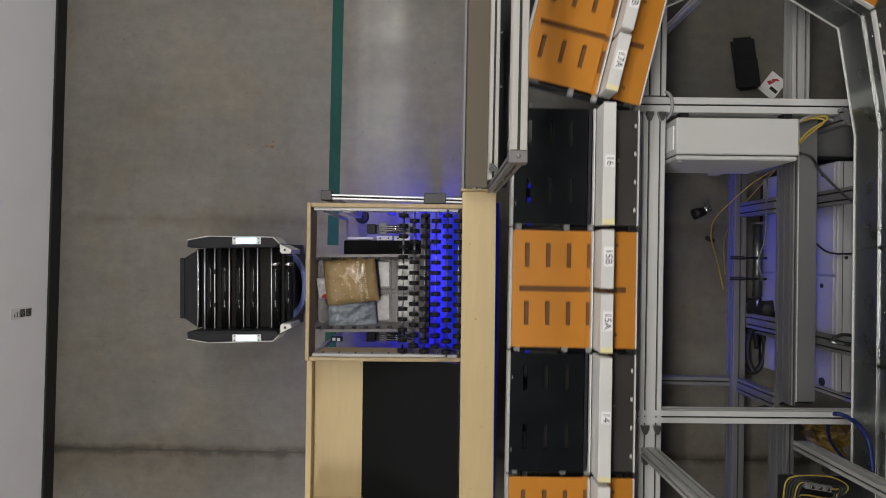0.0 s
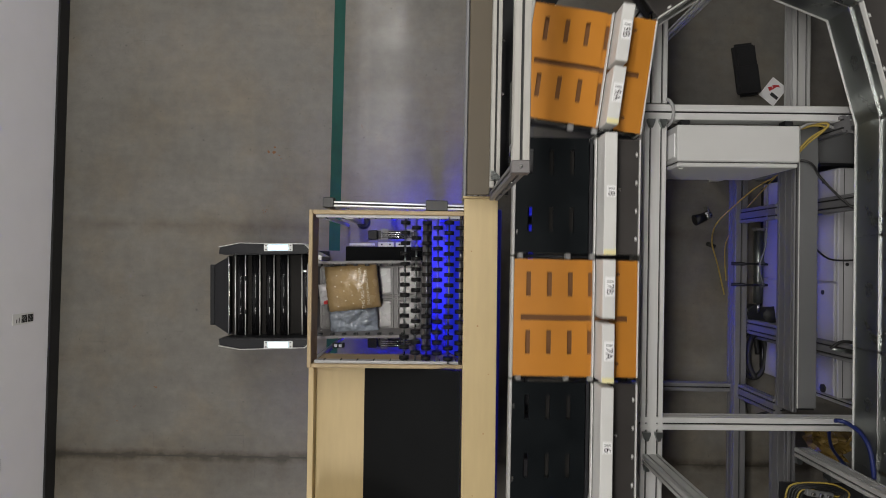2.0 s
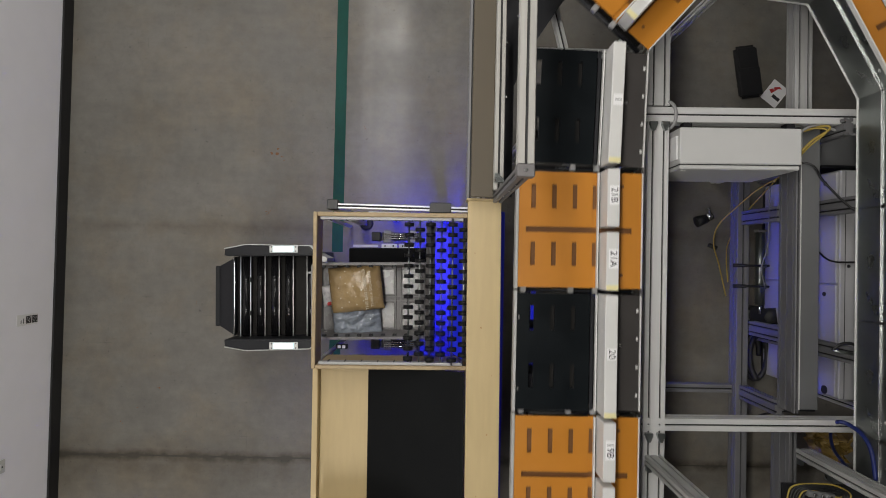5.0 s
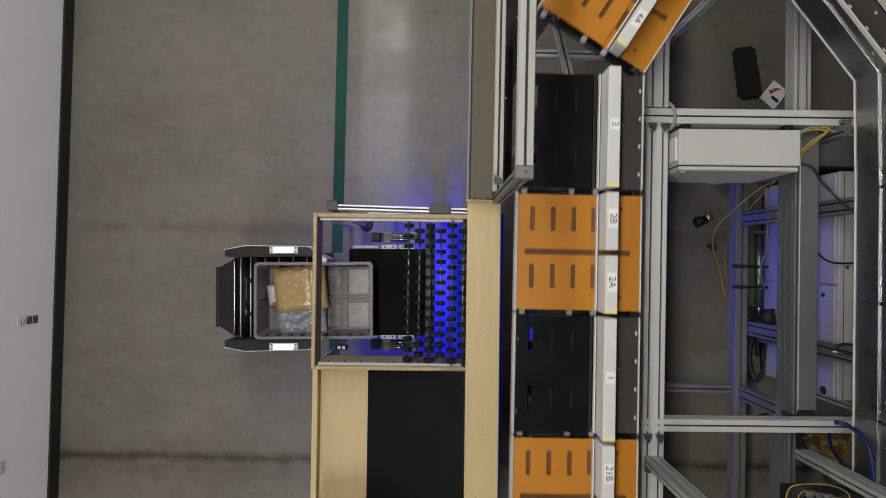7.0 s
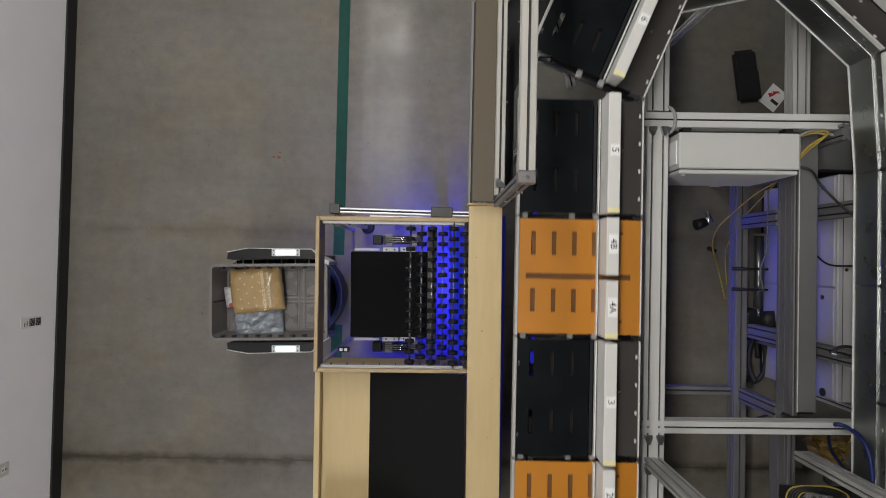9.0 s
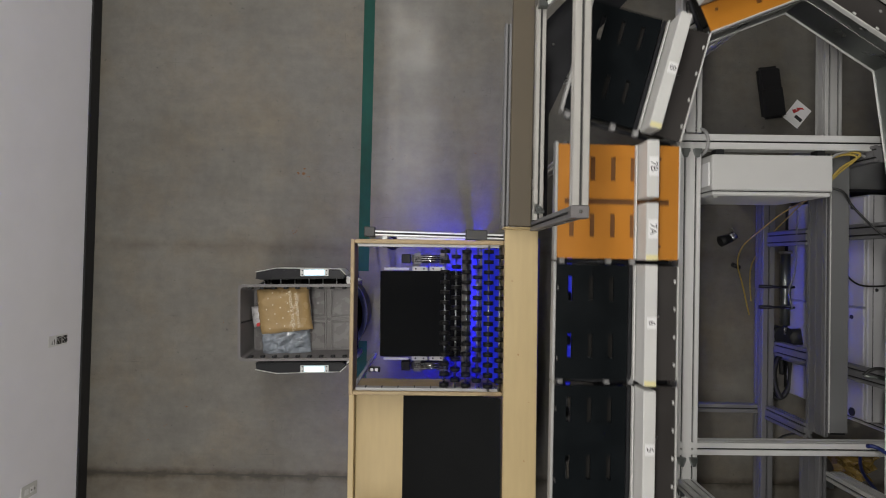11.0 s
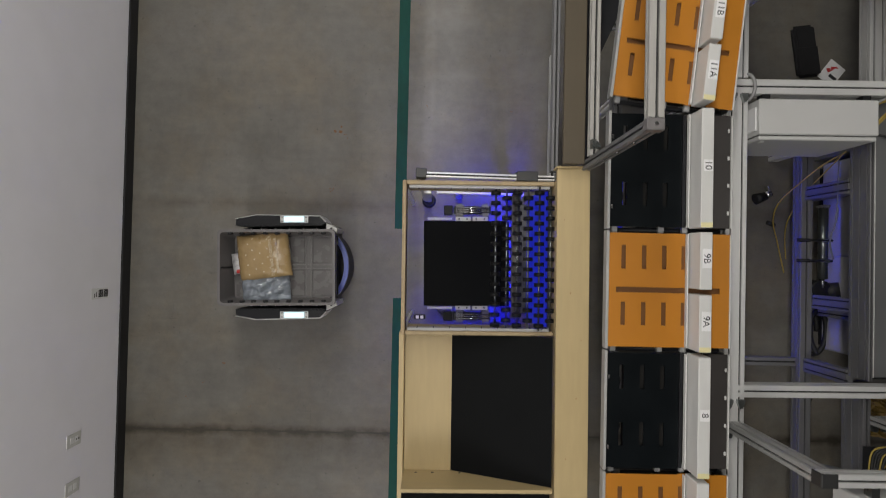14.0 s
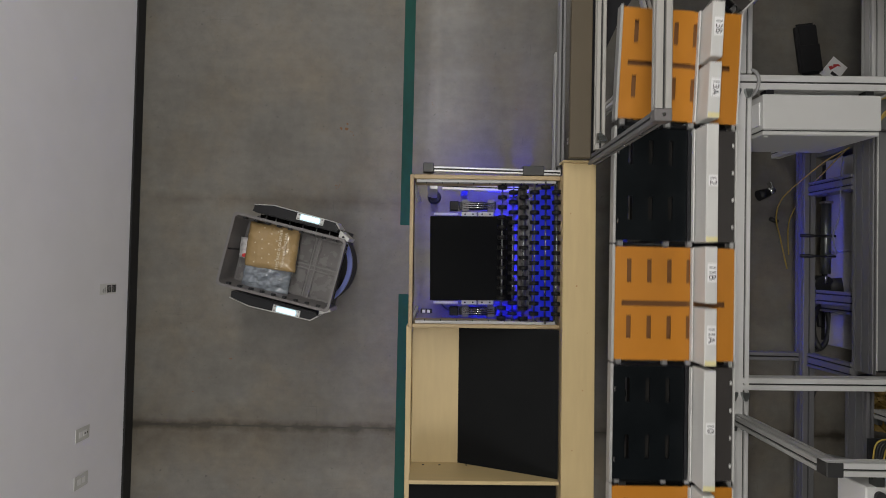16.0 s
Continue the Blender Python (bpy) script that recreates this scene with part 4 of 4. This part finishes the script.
cable([(1.874, 0.486, 0.56), (1.8, 0.424, 0.47), (1.733, 0.328, 0.36), (1.698, 0.23, 0.22), (1.731, 0.125, 0.1), (1.801, -0.009, 0.03), (1.857, -0.207, 0.012)], 0.0045, "yellow", "thin yellow cable hanging below the enclosure")
cable([(1.871, 0.484, 0.55), (1.833, 0.387, 0.44), (1.797, 0.268, 0.3), (1.798, 0.132, 0.15), (1.838, 0.028, 0.05), (1.868, -0.116, 0.012)], 0.004, "yellow", "thin yellow cable hanging below the enclosure")
cable([(1.73, 0.50, 0.90), (1.80, 0.60, 0.93), (1.88, 0.66, 0.95), (1.86, 0.68, 0.94), (1.76, 0.655, 0.90)], 0.006, "yellow", "yellow cable loop at the enclosure corner")
cable([(1.735, 0.49, 0.88), (1.80, 0.58, 0.92), (1.87, 0.655, 0.95), (1.80, 0.67, 0.92), (1.72, 0.65, 0.88)], 0.005, "yellow", "yellow cable loop at the enclosure corner")
cable([(1.735, 0.58, 0.86), (1.77, 0.66, 0.92), (1.84, 0.685, 0.93), (1.95, 0.66, 0.92), (2.05, 0.65, 0.90)], 0.007, "grey_cable", "grey cable at the enclosure corner")
cable([(1.735, 0.52, 0.80), (1.83, 0.50, 0.89), (1.90, 0.42, 0.88), (1.96, 0.30, 0.96), (2.0, 0.26, 0.995), (2.14, 0.24, 0.95)], 0.006, "black_cable", "black cable running over the duct")
cable([(1.90, 0.10, 0.80), (2.0, 0.03, 0.78), (2.10, 0.02, 0.775), (2.2, 0.03, 0.775)], 0.005, "black_cable", "thin black cable on the white cabinet")
cable([(1.76, 0.42, 0.66), (1.77, 0.30, 0.64), (1.775, 0.10, 0.62), (1.755, -0.02, 0.60), (1.775, -0.12, 0.60)], 0.004, "dull_cable", "grey cable along the inner rail")
cable([(1.085, 0.785, 0.93), (1.11, 0.765, 0.965), (1.125, 0.715, 0.972), (1.12, 0.66, 0.94), (1.09, 0.645, 0.83)], 0.008, "grey_cable", "grey cable looped over the cross rail")
cable([(1.79, -1.4, 0.3), (1.83, -1.05, 0.3), (1.86, -0.9, 0.35), (1.96, -0.83, 0.45), (2.05, -0.80, 0.5)], 0.007, "black_cable", "black cable beside the low rail")
cable([(1.936, -0.777, 0.9), (1.929, -0.745, 0.965), (1.953, -0.748, 1.0), (1.958, -0.771, 1.08), (1.956, -0.829, 1.14), (1.958, -0.946, 1.165)], 0.010, "blue_cable", "thick blue hose in a loose bow")
cable([(1.953, -0.771, 0.9), (1.963, -0.838, 0.86), (2.035, -0.935, 0.78), (2.138, -1.024, 0.7), (2.242, -1.102, 0.62)], 0.008, "blue_cable", "blue hose hanging behind the cross rail")
for i in range(6):
    d = 0.012 * i
    cable([(1.585 + d, -1.10, 1.122), (1.60 + d, -1.00 - d / 2, 1.130), (1.68, -0.978 - d / 2, 1.137 + d / 4), (1.80, -0.985 - d, 1.135 + d / 4), (1.87 - d, -1.03, 1.134), (1.80, -1.08 - d / 2, 1.130), (1.66 + d, -1.07 - d, 1.126), (1.64 + d, -1.15, 1.124)],
          0.0065 if i % 4 else 0.004, "black_cable" if i % 4 else "yellow", "tangled cable on the frame shelf")
shelf = thing("shelf_plate", "dark metal shelf plate below the tangled cables", "shelf", pose(0, 0, 0))
part("plate", box(1.57, 1.945, -1.30, -0.985, 1.106, 1.116), M["black_metal"], shelf)
part("bracket", box(1.80, 1.88, -0.9845, -0.958, 1.06, 1.116), M["steel"], shelf)
conn = thing("connector_block", "white plastic connector block among the cables", "connector", pose(1.915, -0.975, 1.165, 0, 0, -30))
part("body", box(-0.05, 0.035, -0.018, 0.018, -0.045, 0.016, 0.006), M["white"], conn)
part("nut", rod((-0.05, 0, 0), (-0.09, 0, 0), 0.014, 12), M["white"], conn)
part("socket", rod((0.0, -0.018, 0), (0.0, -0.03, 0), 0.013, 12), M["ink"], conn)
valve = thing("valve_block", "grey valve block among the cables", "valve", pose(1.72, -1.02, 1.15, 0, 0, -8))
part("body", box(-0.06, 0.06, -0.014, 0.014, -0.034, 0.014, 0.003), M["duct"], valve)
for i in range(3):
    part("fitting", rod((-0.035 + 0.035 * i, 0, 0.014), (-0.035 + 0.035 * i, 0, 0.026), 0.007, 10), M["chrome"], valve)
fit_ = thing("pipe_fitting", "bright hose fitting lying on the upright", "fitting", pose(1.935, -0.40, 0.985))
part("stem", rod((-0.06, 0.0, 0.01), (0.06, -0.02, 0.01), 0.008, 12), M["steel"], fit_)
part("hose", tube([(-0.06, 0.0, 0.01), (-0.02, 0.03, 0.015), (0.04, 0.03, 0.015), (0.09, -0.01, 0.012)], 0.008), M["black_cable"], fit_)
foil = thing("packing_film", "crumpled yellow packing film on the floor", "film", pose(2.46, -1.10, 0.12))
part("film", crumpled_sheet(0.14, 0.13, 0.10, 5.0), M["film"], foil)

# ---- the mobile robot ----
robot = thing("mobile_robot", "dark roller-top mobile robot with bright side lights", "robot", pose(-1.043, -0.225, 0, 0, 0, 1.5))
part("chassis", prism([(-0.24, -0.24), (0.22, -0.24), (0.22, 0.24), (-0.24, 0.24)], 0.06, 0.50, 0.02), M["black_metal"], robot)
arc = [(0.13 + 0.17 * math.cos(a), 0.215 * math.sin(a)) for a in [math.radians(-90 + 180 * i / 24) for i in range(25)]]
part("front_cover", prism([(0.10, -0.215)] + arc + [(0.10, 0.215)], 0.08, 0.30, 0.03), M["dark_plastic"], robot, "rounded dark front cover")
outer = [(0.13 + 0.175 * math.cos(a), 0.222 * math.sin(a)) for a in [math.radians(-78 + 156 * i / 24) for i in range(25)]]
inner = [(0.13 + 0.148 * math.cos(a), 0.195 * math.sin(a)) for a in [math.radians(78 - 156 * i / 24) for i in range(25)]]
part("bumper", prism(outer + inner, 0.30, 0.335), M["blue_bumper"], robot, "curved blue bumper")
for s in (1, -1):
    rail = [(-0.24, 0.222), (-0.21, 0.216), (0.22, 0.220), (0.235, 0.236), (0.205, 0.268), (-0.13, 0.275), (-0.235, 0.255)]
    rail = [(x, y * s) for x, y in rail]
    rail = rail if s > 0 else rail[::-1]
    part("side_cover", prism(rail, 0.52, 0.69, 0.006), M["black_metal"], robot, "black side cover")
    edge = [(-0.24, 0.2565), (-0.13, 0.2765), (0.205, 0.2695), (0.238, 0.238), (0.241, 0.240), (0.207, 0.273), (-0.13, 0.2795), (-0.241, 0.259)]
    edge = [(x, y * s) for x, y in edge]
    part("cover_edge", prism(edge if s < 0 else edge[::-1], 0.52, 0.688), M["white"], robot, "white cover edge")
    nose = [(0.2355, 0.2355), (0.2355, 0.198), (0.245, 0.185), (0.290, 0.185), (0.295, 0.205)]
    nose = [(x, y * s) for x, y in nose]
    nz = part("nose_cover", prism(nose if s < 0 else nose[::-1], 0.45, 0.66, 0.005), M["white"], robot, "white corner cover")
    part("warning_mark", box(0.256, 0.268, s * 0.204 - 0.006, s * 0.204 + 0.006, 0.66, 0.661), M["ink"], nz)
    lm = part("light_mount", box(-0.002, 0.147, s * 0.253 - 0.019, s * 0.253 + 0.019, 0.690, 0.694, 0.003), M["white"], robot, "white lamp frame")
    part("light_bar", box(0.020, 0.125, s * 0.253 - 0.0145, s * 0.253 + 0.0145, 0.694, 0.701, 0.005), M["light_bar"], lm, "glowing white light bar")
    for x in (0.009, 0.136):
        for dy in (-0.011, 0.011):
            part("screw", rod((x, s * 0.253 + dy, 0.694), (x, s * 0.253 + dy, 0.696), 0.0035, 8), M["ink"], lm)
for x in (-0.160, -0.081, -0.004, 0.072, 0.192, 0.262):
    w = 0.216 if x < 0.2 else 0.17
    ro = part("roller", rod((x, -w, 0.575), (x, w, 0.575), 0.021 if x < 0.15 else 0.0235, 24), M["roller"], robot, "glossy black conveyor roller")
    if x > 0.15:
        part("bearing_ring", rod((x, 0.120, 0.575), (x, 0.137, 0.575), 0.0245, 20), M["chrome"], ro, "bright ring")
# pale rods draw the thin bright lines between the rollers
for x in (-0.187, -0.133, -0.055, 0.021, 0.097, 0.172):
    part("shaft", rod((x, -0.216, 0.588), (x, 0.216, 0.588), 0.0032, 10), M["alu"], robot, "thin pale rod between the rollers")
part("roller_bed", box(-0.235, 0.23, -0.214, 0.214, 0.50, 0.545), M["under"], robot)
for y in (-0.09, 0.09):
    part("spacer", box(-0.141, -0.126, y - 0.012, y + 0.012, 0.575, 0.596, 0.003), M["dark_plastic"], robot)
bm = bmesh.new()
vs = [bm.verts.new(c) for c in ((-0.222, -0.205, 0.60), (-0.222, 0.205, 0.60), (-0.315, 0.165, 0.54), (-0.315, -0.165, 0.54))]
lo = [bm.verts.new(v.co - Vector((0, 0, 0.08))) for v in vs]
bm.faces.new(vs), bm.faces.new(lo[::-1])
for k in range(4):
    bm.faces.new((vs[k], lo[k], lo[(k + 1) % 4], vs[(k + 1) % 4]))
bmesh.ops.recalc_face_normals(bm, faces=bm.faces[:])
part("rear_flap", bm, M["black_metal"], robot, "sloping dark rear flap")
part("rear_bar", box(-0.342, -0.316, -0.165, 0.165, 0.44, 0.54, 0.003), M["dark_plastic"], robot)
part("flap_edge", tube([(-0.218, -0.21, 0.60), (-0.212, -0.15, 0.612), (-0.212, 0.15, 0.612), (-0.218, 0.21, 0.60)], 0.004), M["chrome"], robot)
for y in (-0.2, 0.2):
    wh = part("wheel", rod((0.0, y - 0.02, 0.06), (0.0, y + 0.02, 0.06), 0.06, 20), M["rubber"], robot)
for x in (-0.18, 0.18):
    for y in (-0.17, 0.17):
        part("caster", rod((x, y - 0.012, 0.03), (x, y + 0.012, 0.03), 0.03, 16), M["rubber"], robot)

# ---- the tote with parcels ----
TOTE = 0.604
tote = thing("tote", "grey plastic tote holding parcels at one end", "tote", pose(-0.342, -0.225, 0.60, 0, 0, 1.5))
L2, W2, H_ = 0.302, 0.196, 0.185


def ring(hx, hy, z, r, n=5):
    out = []
    for cx, cy, a0 in ((1, 1, 0), (-1, 1, 90), (-1, -1, 180), (1, -1, 270)):
        for i in range(n):
            a = math.radians(a0 + 90 * i / (n - 1))
            out.append((cx * (hx - r) + r * math.cos(a), cy * (hy - r) + r * math.sin(a), z))
    return out


def shell(rings, bm=None, close_first=False, close_last=False):
    tmp = bmesh.new()
    vv = [[tmp.verts.new(c) for c in rg] for rg in rings]
    for a, b in zip(vv, vv[1:]):
        k = len(a)
        for i in range(k):
            tmp.faces.new((a[i], a[(i + 1) % k], b[(i + 1) % k], b[i]))
    if close_first:
        tmp.faces.new(vv[0][::-1])
    if close_last:
        tmp.faces.new(vv[-1])
    bmesh.ops.recalc_face_normals(tmp, faces=tmp.faces[:])
    return merge(tmp, bm)


part("shell", shell([ring(L2 - 0.022, W2 - 0.022, 0.0, 0.02), ring(L2 - 0.012, W2 - 0.012, H_ - 0.03, 0.02), ring(L2, W2, H_ - 0.028, 0.022), ring(L2, W2, H_, 0.022),
                    ring(L2 - 0.014, W2 - 0.014, H_, 0.018), ring(L2 - 0.017, W2 - 0.017, H_ - 0.03, 0.018), ring(L2 - 0.028, W2 - 0.028, 0.006, 0.02)], None, True, True), M["grey_plastic"], tote)
for s in (1, -1):
    for i in range(9):
        x = -0.24 + 0.06 * i
        part("rim_rib", box(x - 0.010, x + 0.010, s * (W2 - 0.020) - 0.006, s * (W2 - 0.020) + 0.006, H_ - 0.035, H_ - 0.004, 0.002), M["dark_plastic"], tote)
for s in (1, -1):
    part("floor_rib", box(-0.27, 0.27, s * 0.011 - 0.004, s * 0.011 + 0.004, 0.006, 0.017, 0.002), M["tote_rib"], tote)
for x0 in (-0.14, 0.13):
    for s in (1, -1):
        part("floor_rib", box(x0 + s * 0.014 - 0.004, x0 + s * 0.014 + 0.004, -0.165, 0.165, 0.006, 0.0175, 0.002), M["tote_rib"], tote)
for x0, x1 in ((-0.262, -0.160), (-0.118, 0.108), (0.152, 0.262)):
    for y0, y1 in ((0.022, 0.158), (-0.158, -0.022)):
        part("floor_panel", box(x0, x1, y0, y1, 0.0062, 0.0105, 0.003), M["tote_pad"], tote, "smooth raised floor panel")
part("end_rib", box(-0.292, -0.276, -0.004, 0.004, 0.02, H_ - 0.01), M["dark_plastic"], tote)
part("end_rib", box(0.276, 0.292, -0.16, -0.152, 0.02, H_ - 0.01), M["dark_plastic"], tote)


def crumpled(hx, hy, hz, seed, amp, cuts=14, sharp=2.6):
    """A soft stuffed bag: a pillow with folds."""
    tmp = bmesh.new()
    bmesh.ops.create_grid(tmp, x_segments=cuts, y_segments=cuts, size=1)
    top = [v for v in tmp.verts]
    for v in top:
        u, w = v.co.x, v.co.y
        edge = (1 - abs(u) ** sharp * 0.9) * (1 - abs(w) ** sharp * 0.9)
        nz = noise.noise(Vector((u * 2.2 + seed, w * 2.2, seed))) + 0.5 * noise.noise(Vector((u * 6 + seed, w * 6, 1.0)))
        v.co = Vector((u * hx * (1 + 0.03 * nz), w * hy * (1 + 0.03 * nz), hz * edge ** 0.5 + amp * nz * edge))
    ret = bmesh.ops.extrude_face_region(tmp, geom=tmp.faces[:])
    for v in [g for g in ret["geom"] if isinstance(g, bmesh.types.BMVert)]:
        v.co.z = -hz * 0.55 if abs(v.co.x) < hx * 0.97 and abs(v.co.y) < hy * 0.97 else v.co.z * 0.3 - hz * 0.3
    bmesh.ops.recalc_face_normals(tmp, faces=tmp.faces[:])
    for f in tmp.faces:
        f.smooth = True
    return tmp


bag = thing("paper_parcel", "brown kraft paper parcel with white print under glossy film", "parcel", None)
part("wrapper", crumpled(0.135, 0.118, 0.055, 3.0, 0.006, 24), M["kraft_bag"], bag)


words("THIS BAG IS GREENER", 0.0215, pose(0.060, -0.005, 0.076, 0, 0, 90), bag, M["bag_print"])
words("THAN A SALAD BAR", 0.020, pose(0.088, -0.005, 0.075, 0, 0, 90), bag, M["bag_print"])
rng = random.Random(4)
for i in range(4):
    for j in range(4):
        x, y = -0.075 + 0.036 * i + rng.uniform(-0.008, 0.008), -0.085 + 0.050 * j + 0.025 * (i % 2) + rng.uniform(-0.006, 0.006)
        if x < 0.04 and y < 0.1:
            u, w = x / 0.135, y / 0.118
            edge = (1 - abs(u) ** 2.6 * 0.9) * (1 - abs(w) ** 2.6 * 0.9)
            nz = noise.noise(Vector((u * 2.2 + 3.0, w * 2.2, 3.0))) + 0.5 * noise.noise(Vector((u * 6 + 3.0, w * 6, 1.0)))
            top = 0.055 * edge ** 0.5 + 0.006 * nz * edge
            part("printed_dot", rod((x, y, top - 0.006), (x, y, top + 0.0012), 0.0034, 8), M["bag_print"], bag)
film = thing("mailer_bag", "crumpled grey translucent plastic mailer bag", "mailer bag", None)
part("film", crumpled(0.125, 0.078, 0.042, 8.0, 0.034, 30), M["poly"], film)
small = thing("small_packet", "small white crumpled packet with red print", "packet", None)
part("wrapper", crumpled(0.032, 0.055, 0.028, 12.0, 0.012, 8), M["packet"], small)
part("red_mark", box(-0.012, 0.012, -0.052, -0.032, 0.010, 0.026, 0.004), M["red"], small)


# ---- motion ----
ROBOT = [(0.0, -1.043, 1.5), (0.5, -0.986, 1.5), (1.0, -0.942, 1.5), (1.5, -0.909, 1.5), (2.0, -0.888, 1.5), (2.6, -0.882, 1.5), (4.0, -0.880, 1.5), (10.8, -0.881, 1.5),
         (11.0, -0.890, 1.5), (11.5, -0.970, 1.5), (12.0, -1.050, 1.5), (12.5, -1.116, 1.5), (13.0, -1.168, 1.5), (13.5, -1.210, 1.5), (14.0, -1.238, 1.5),
         (14.5, -1.253, 1.5), (15.0, -1.254, 1.5), (15.3, -1.254, 0.6), (15.5, -1.254, -2.0), (15.75, -1.254, -7.0), (16.0, -1.254, -13.1)]
TOTE_X = [(0.0, -0.342), (5.0, -0.342), (5.4, -0.356), (5.8, -0.410), (6.3, -0.505), (6.5, -0.544), (6.7, -0.582), (7.0, -0.632), (7.3, -0.705), (7.5, -0.778), (7.7, -0.845), (7.85, -0.870), (8.0, -0.873), (10.8, -0.873)]


def motions():
    rows = [(t, pose(x, -0.228, 0, 0, 0, a)) for t, x, a in ROBOT]
    walk(robot, rows)
    load = [(t, pose(x, -0.228, 0.599, 0, 0, 1.5)) for t, x in TOTE_X]
    for t, x, a in ROBOT:
        if t > 10.8:
            load.append((t, pose(x, -0.228, 0.599, 0, 0, a) @ pose(0.002, 0, 0)))
    inside = ((tote, pose(0, 0, 0)), (bag, pose(-0.084, 0.060, 0.095, 2, -3, 6)), (film, pose(-0.085, -0.105, 0.055, 0, 3, 4)), (small, pose(-0.235, 0.02, 0.05, 0, 0, 8)))
    for ob, m in inside:
        walk(ob, [(t, q @ m) for t, q in load])
    for k, c in CARRIERS:
        walk(c, [(i * 0.25, carrier_pose(k, i * 0.25)) for i in range(65)])


motions()
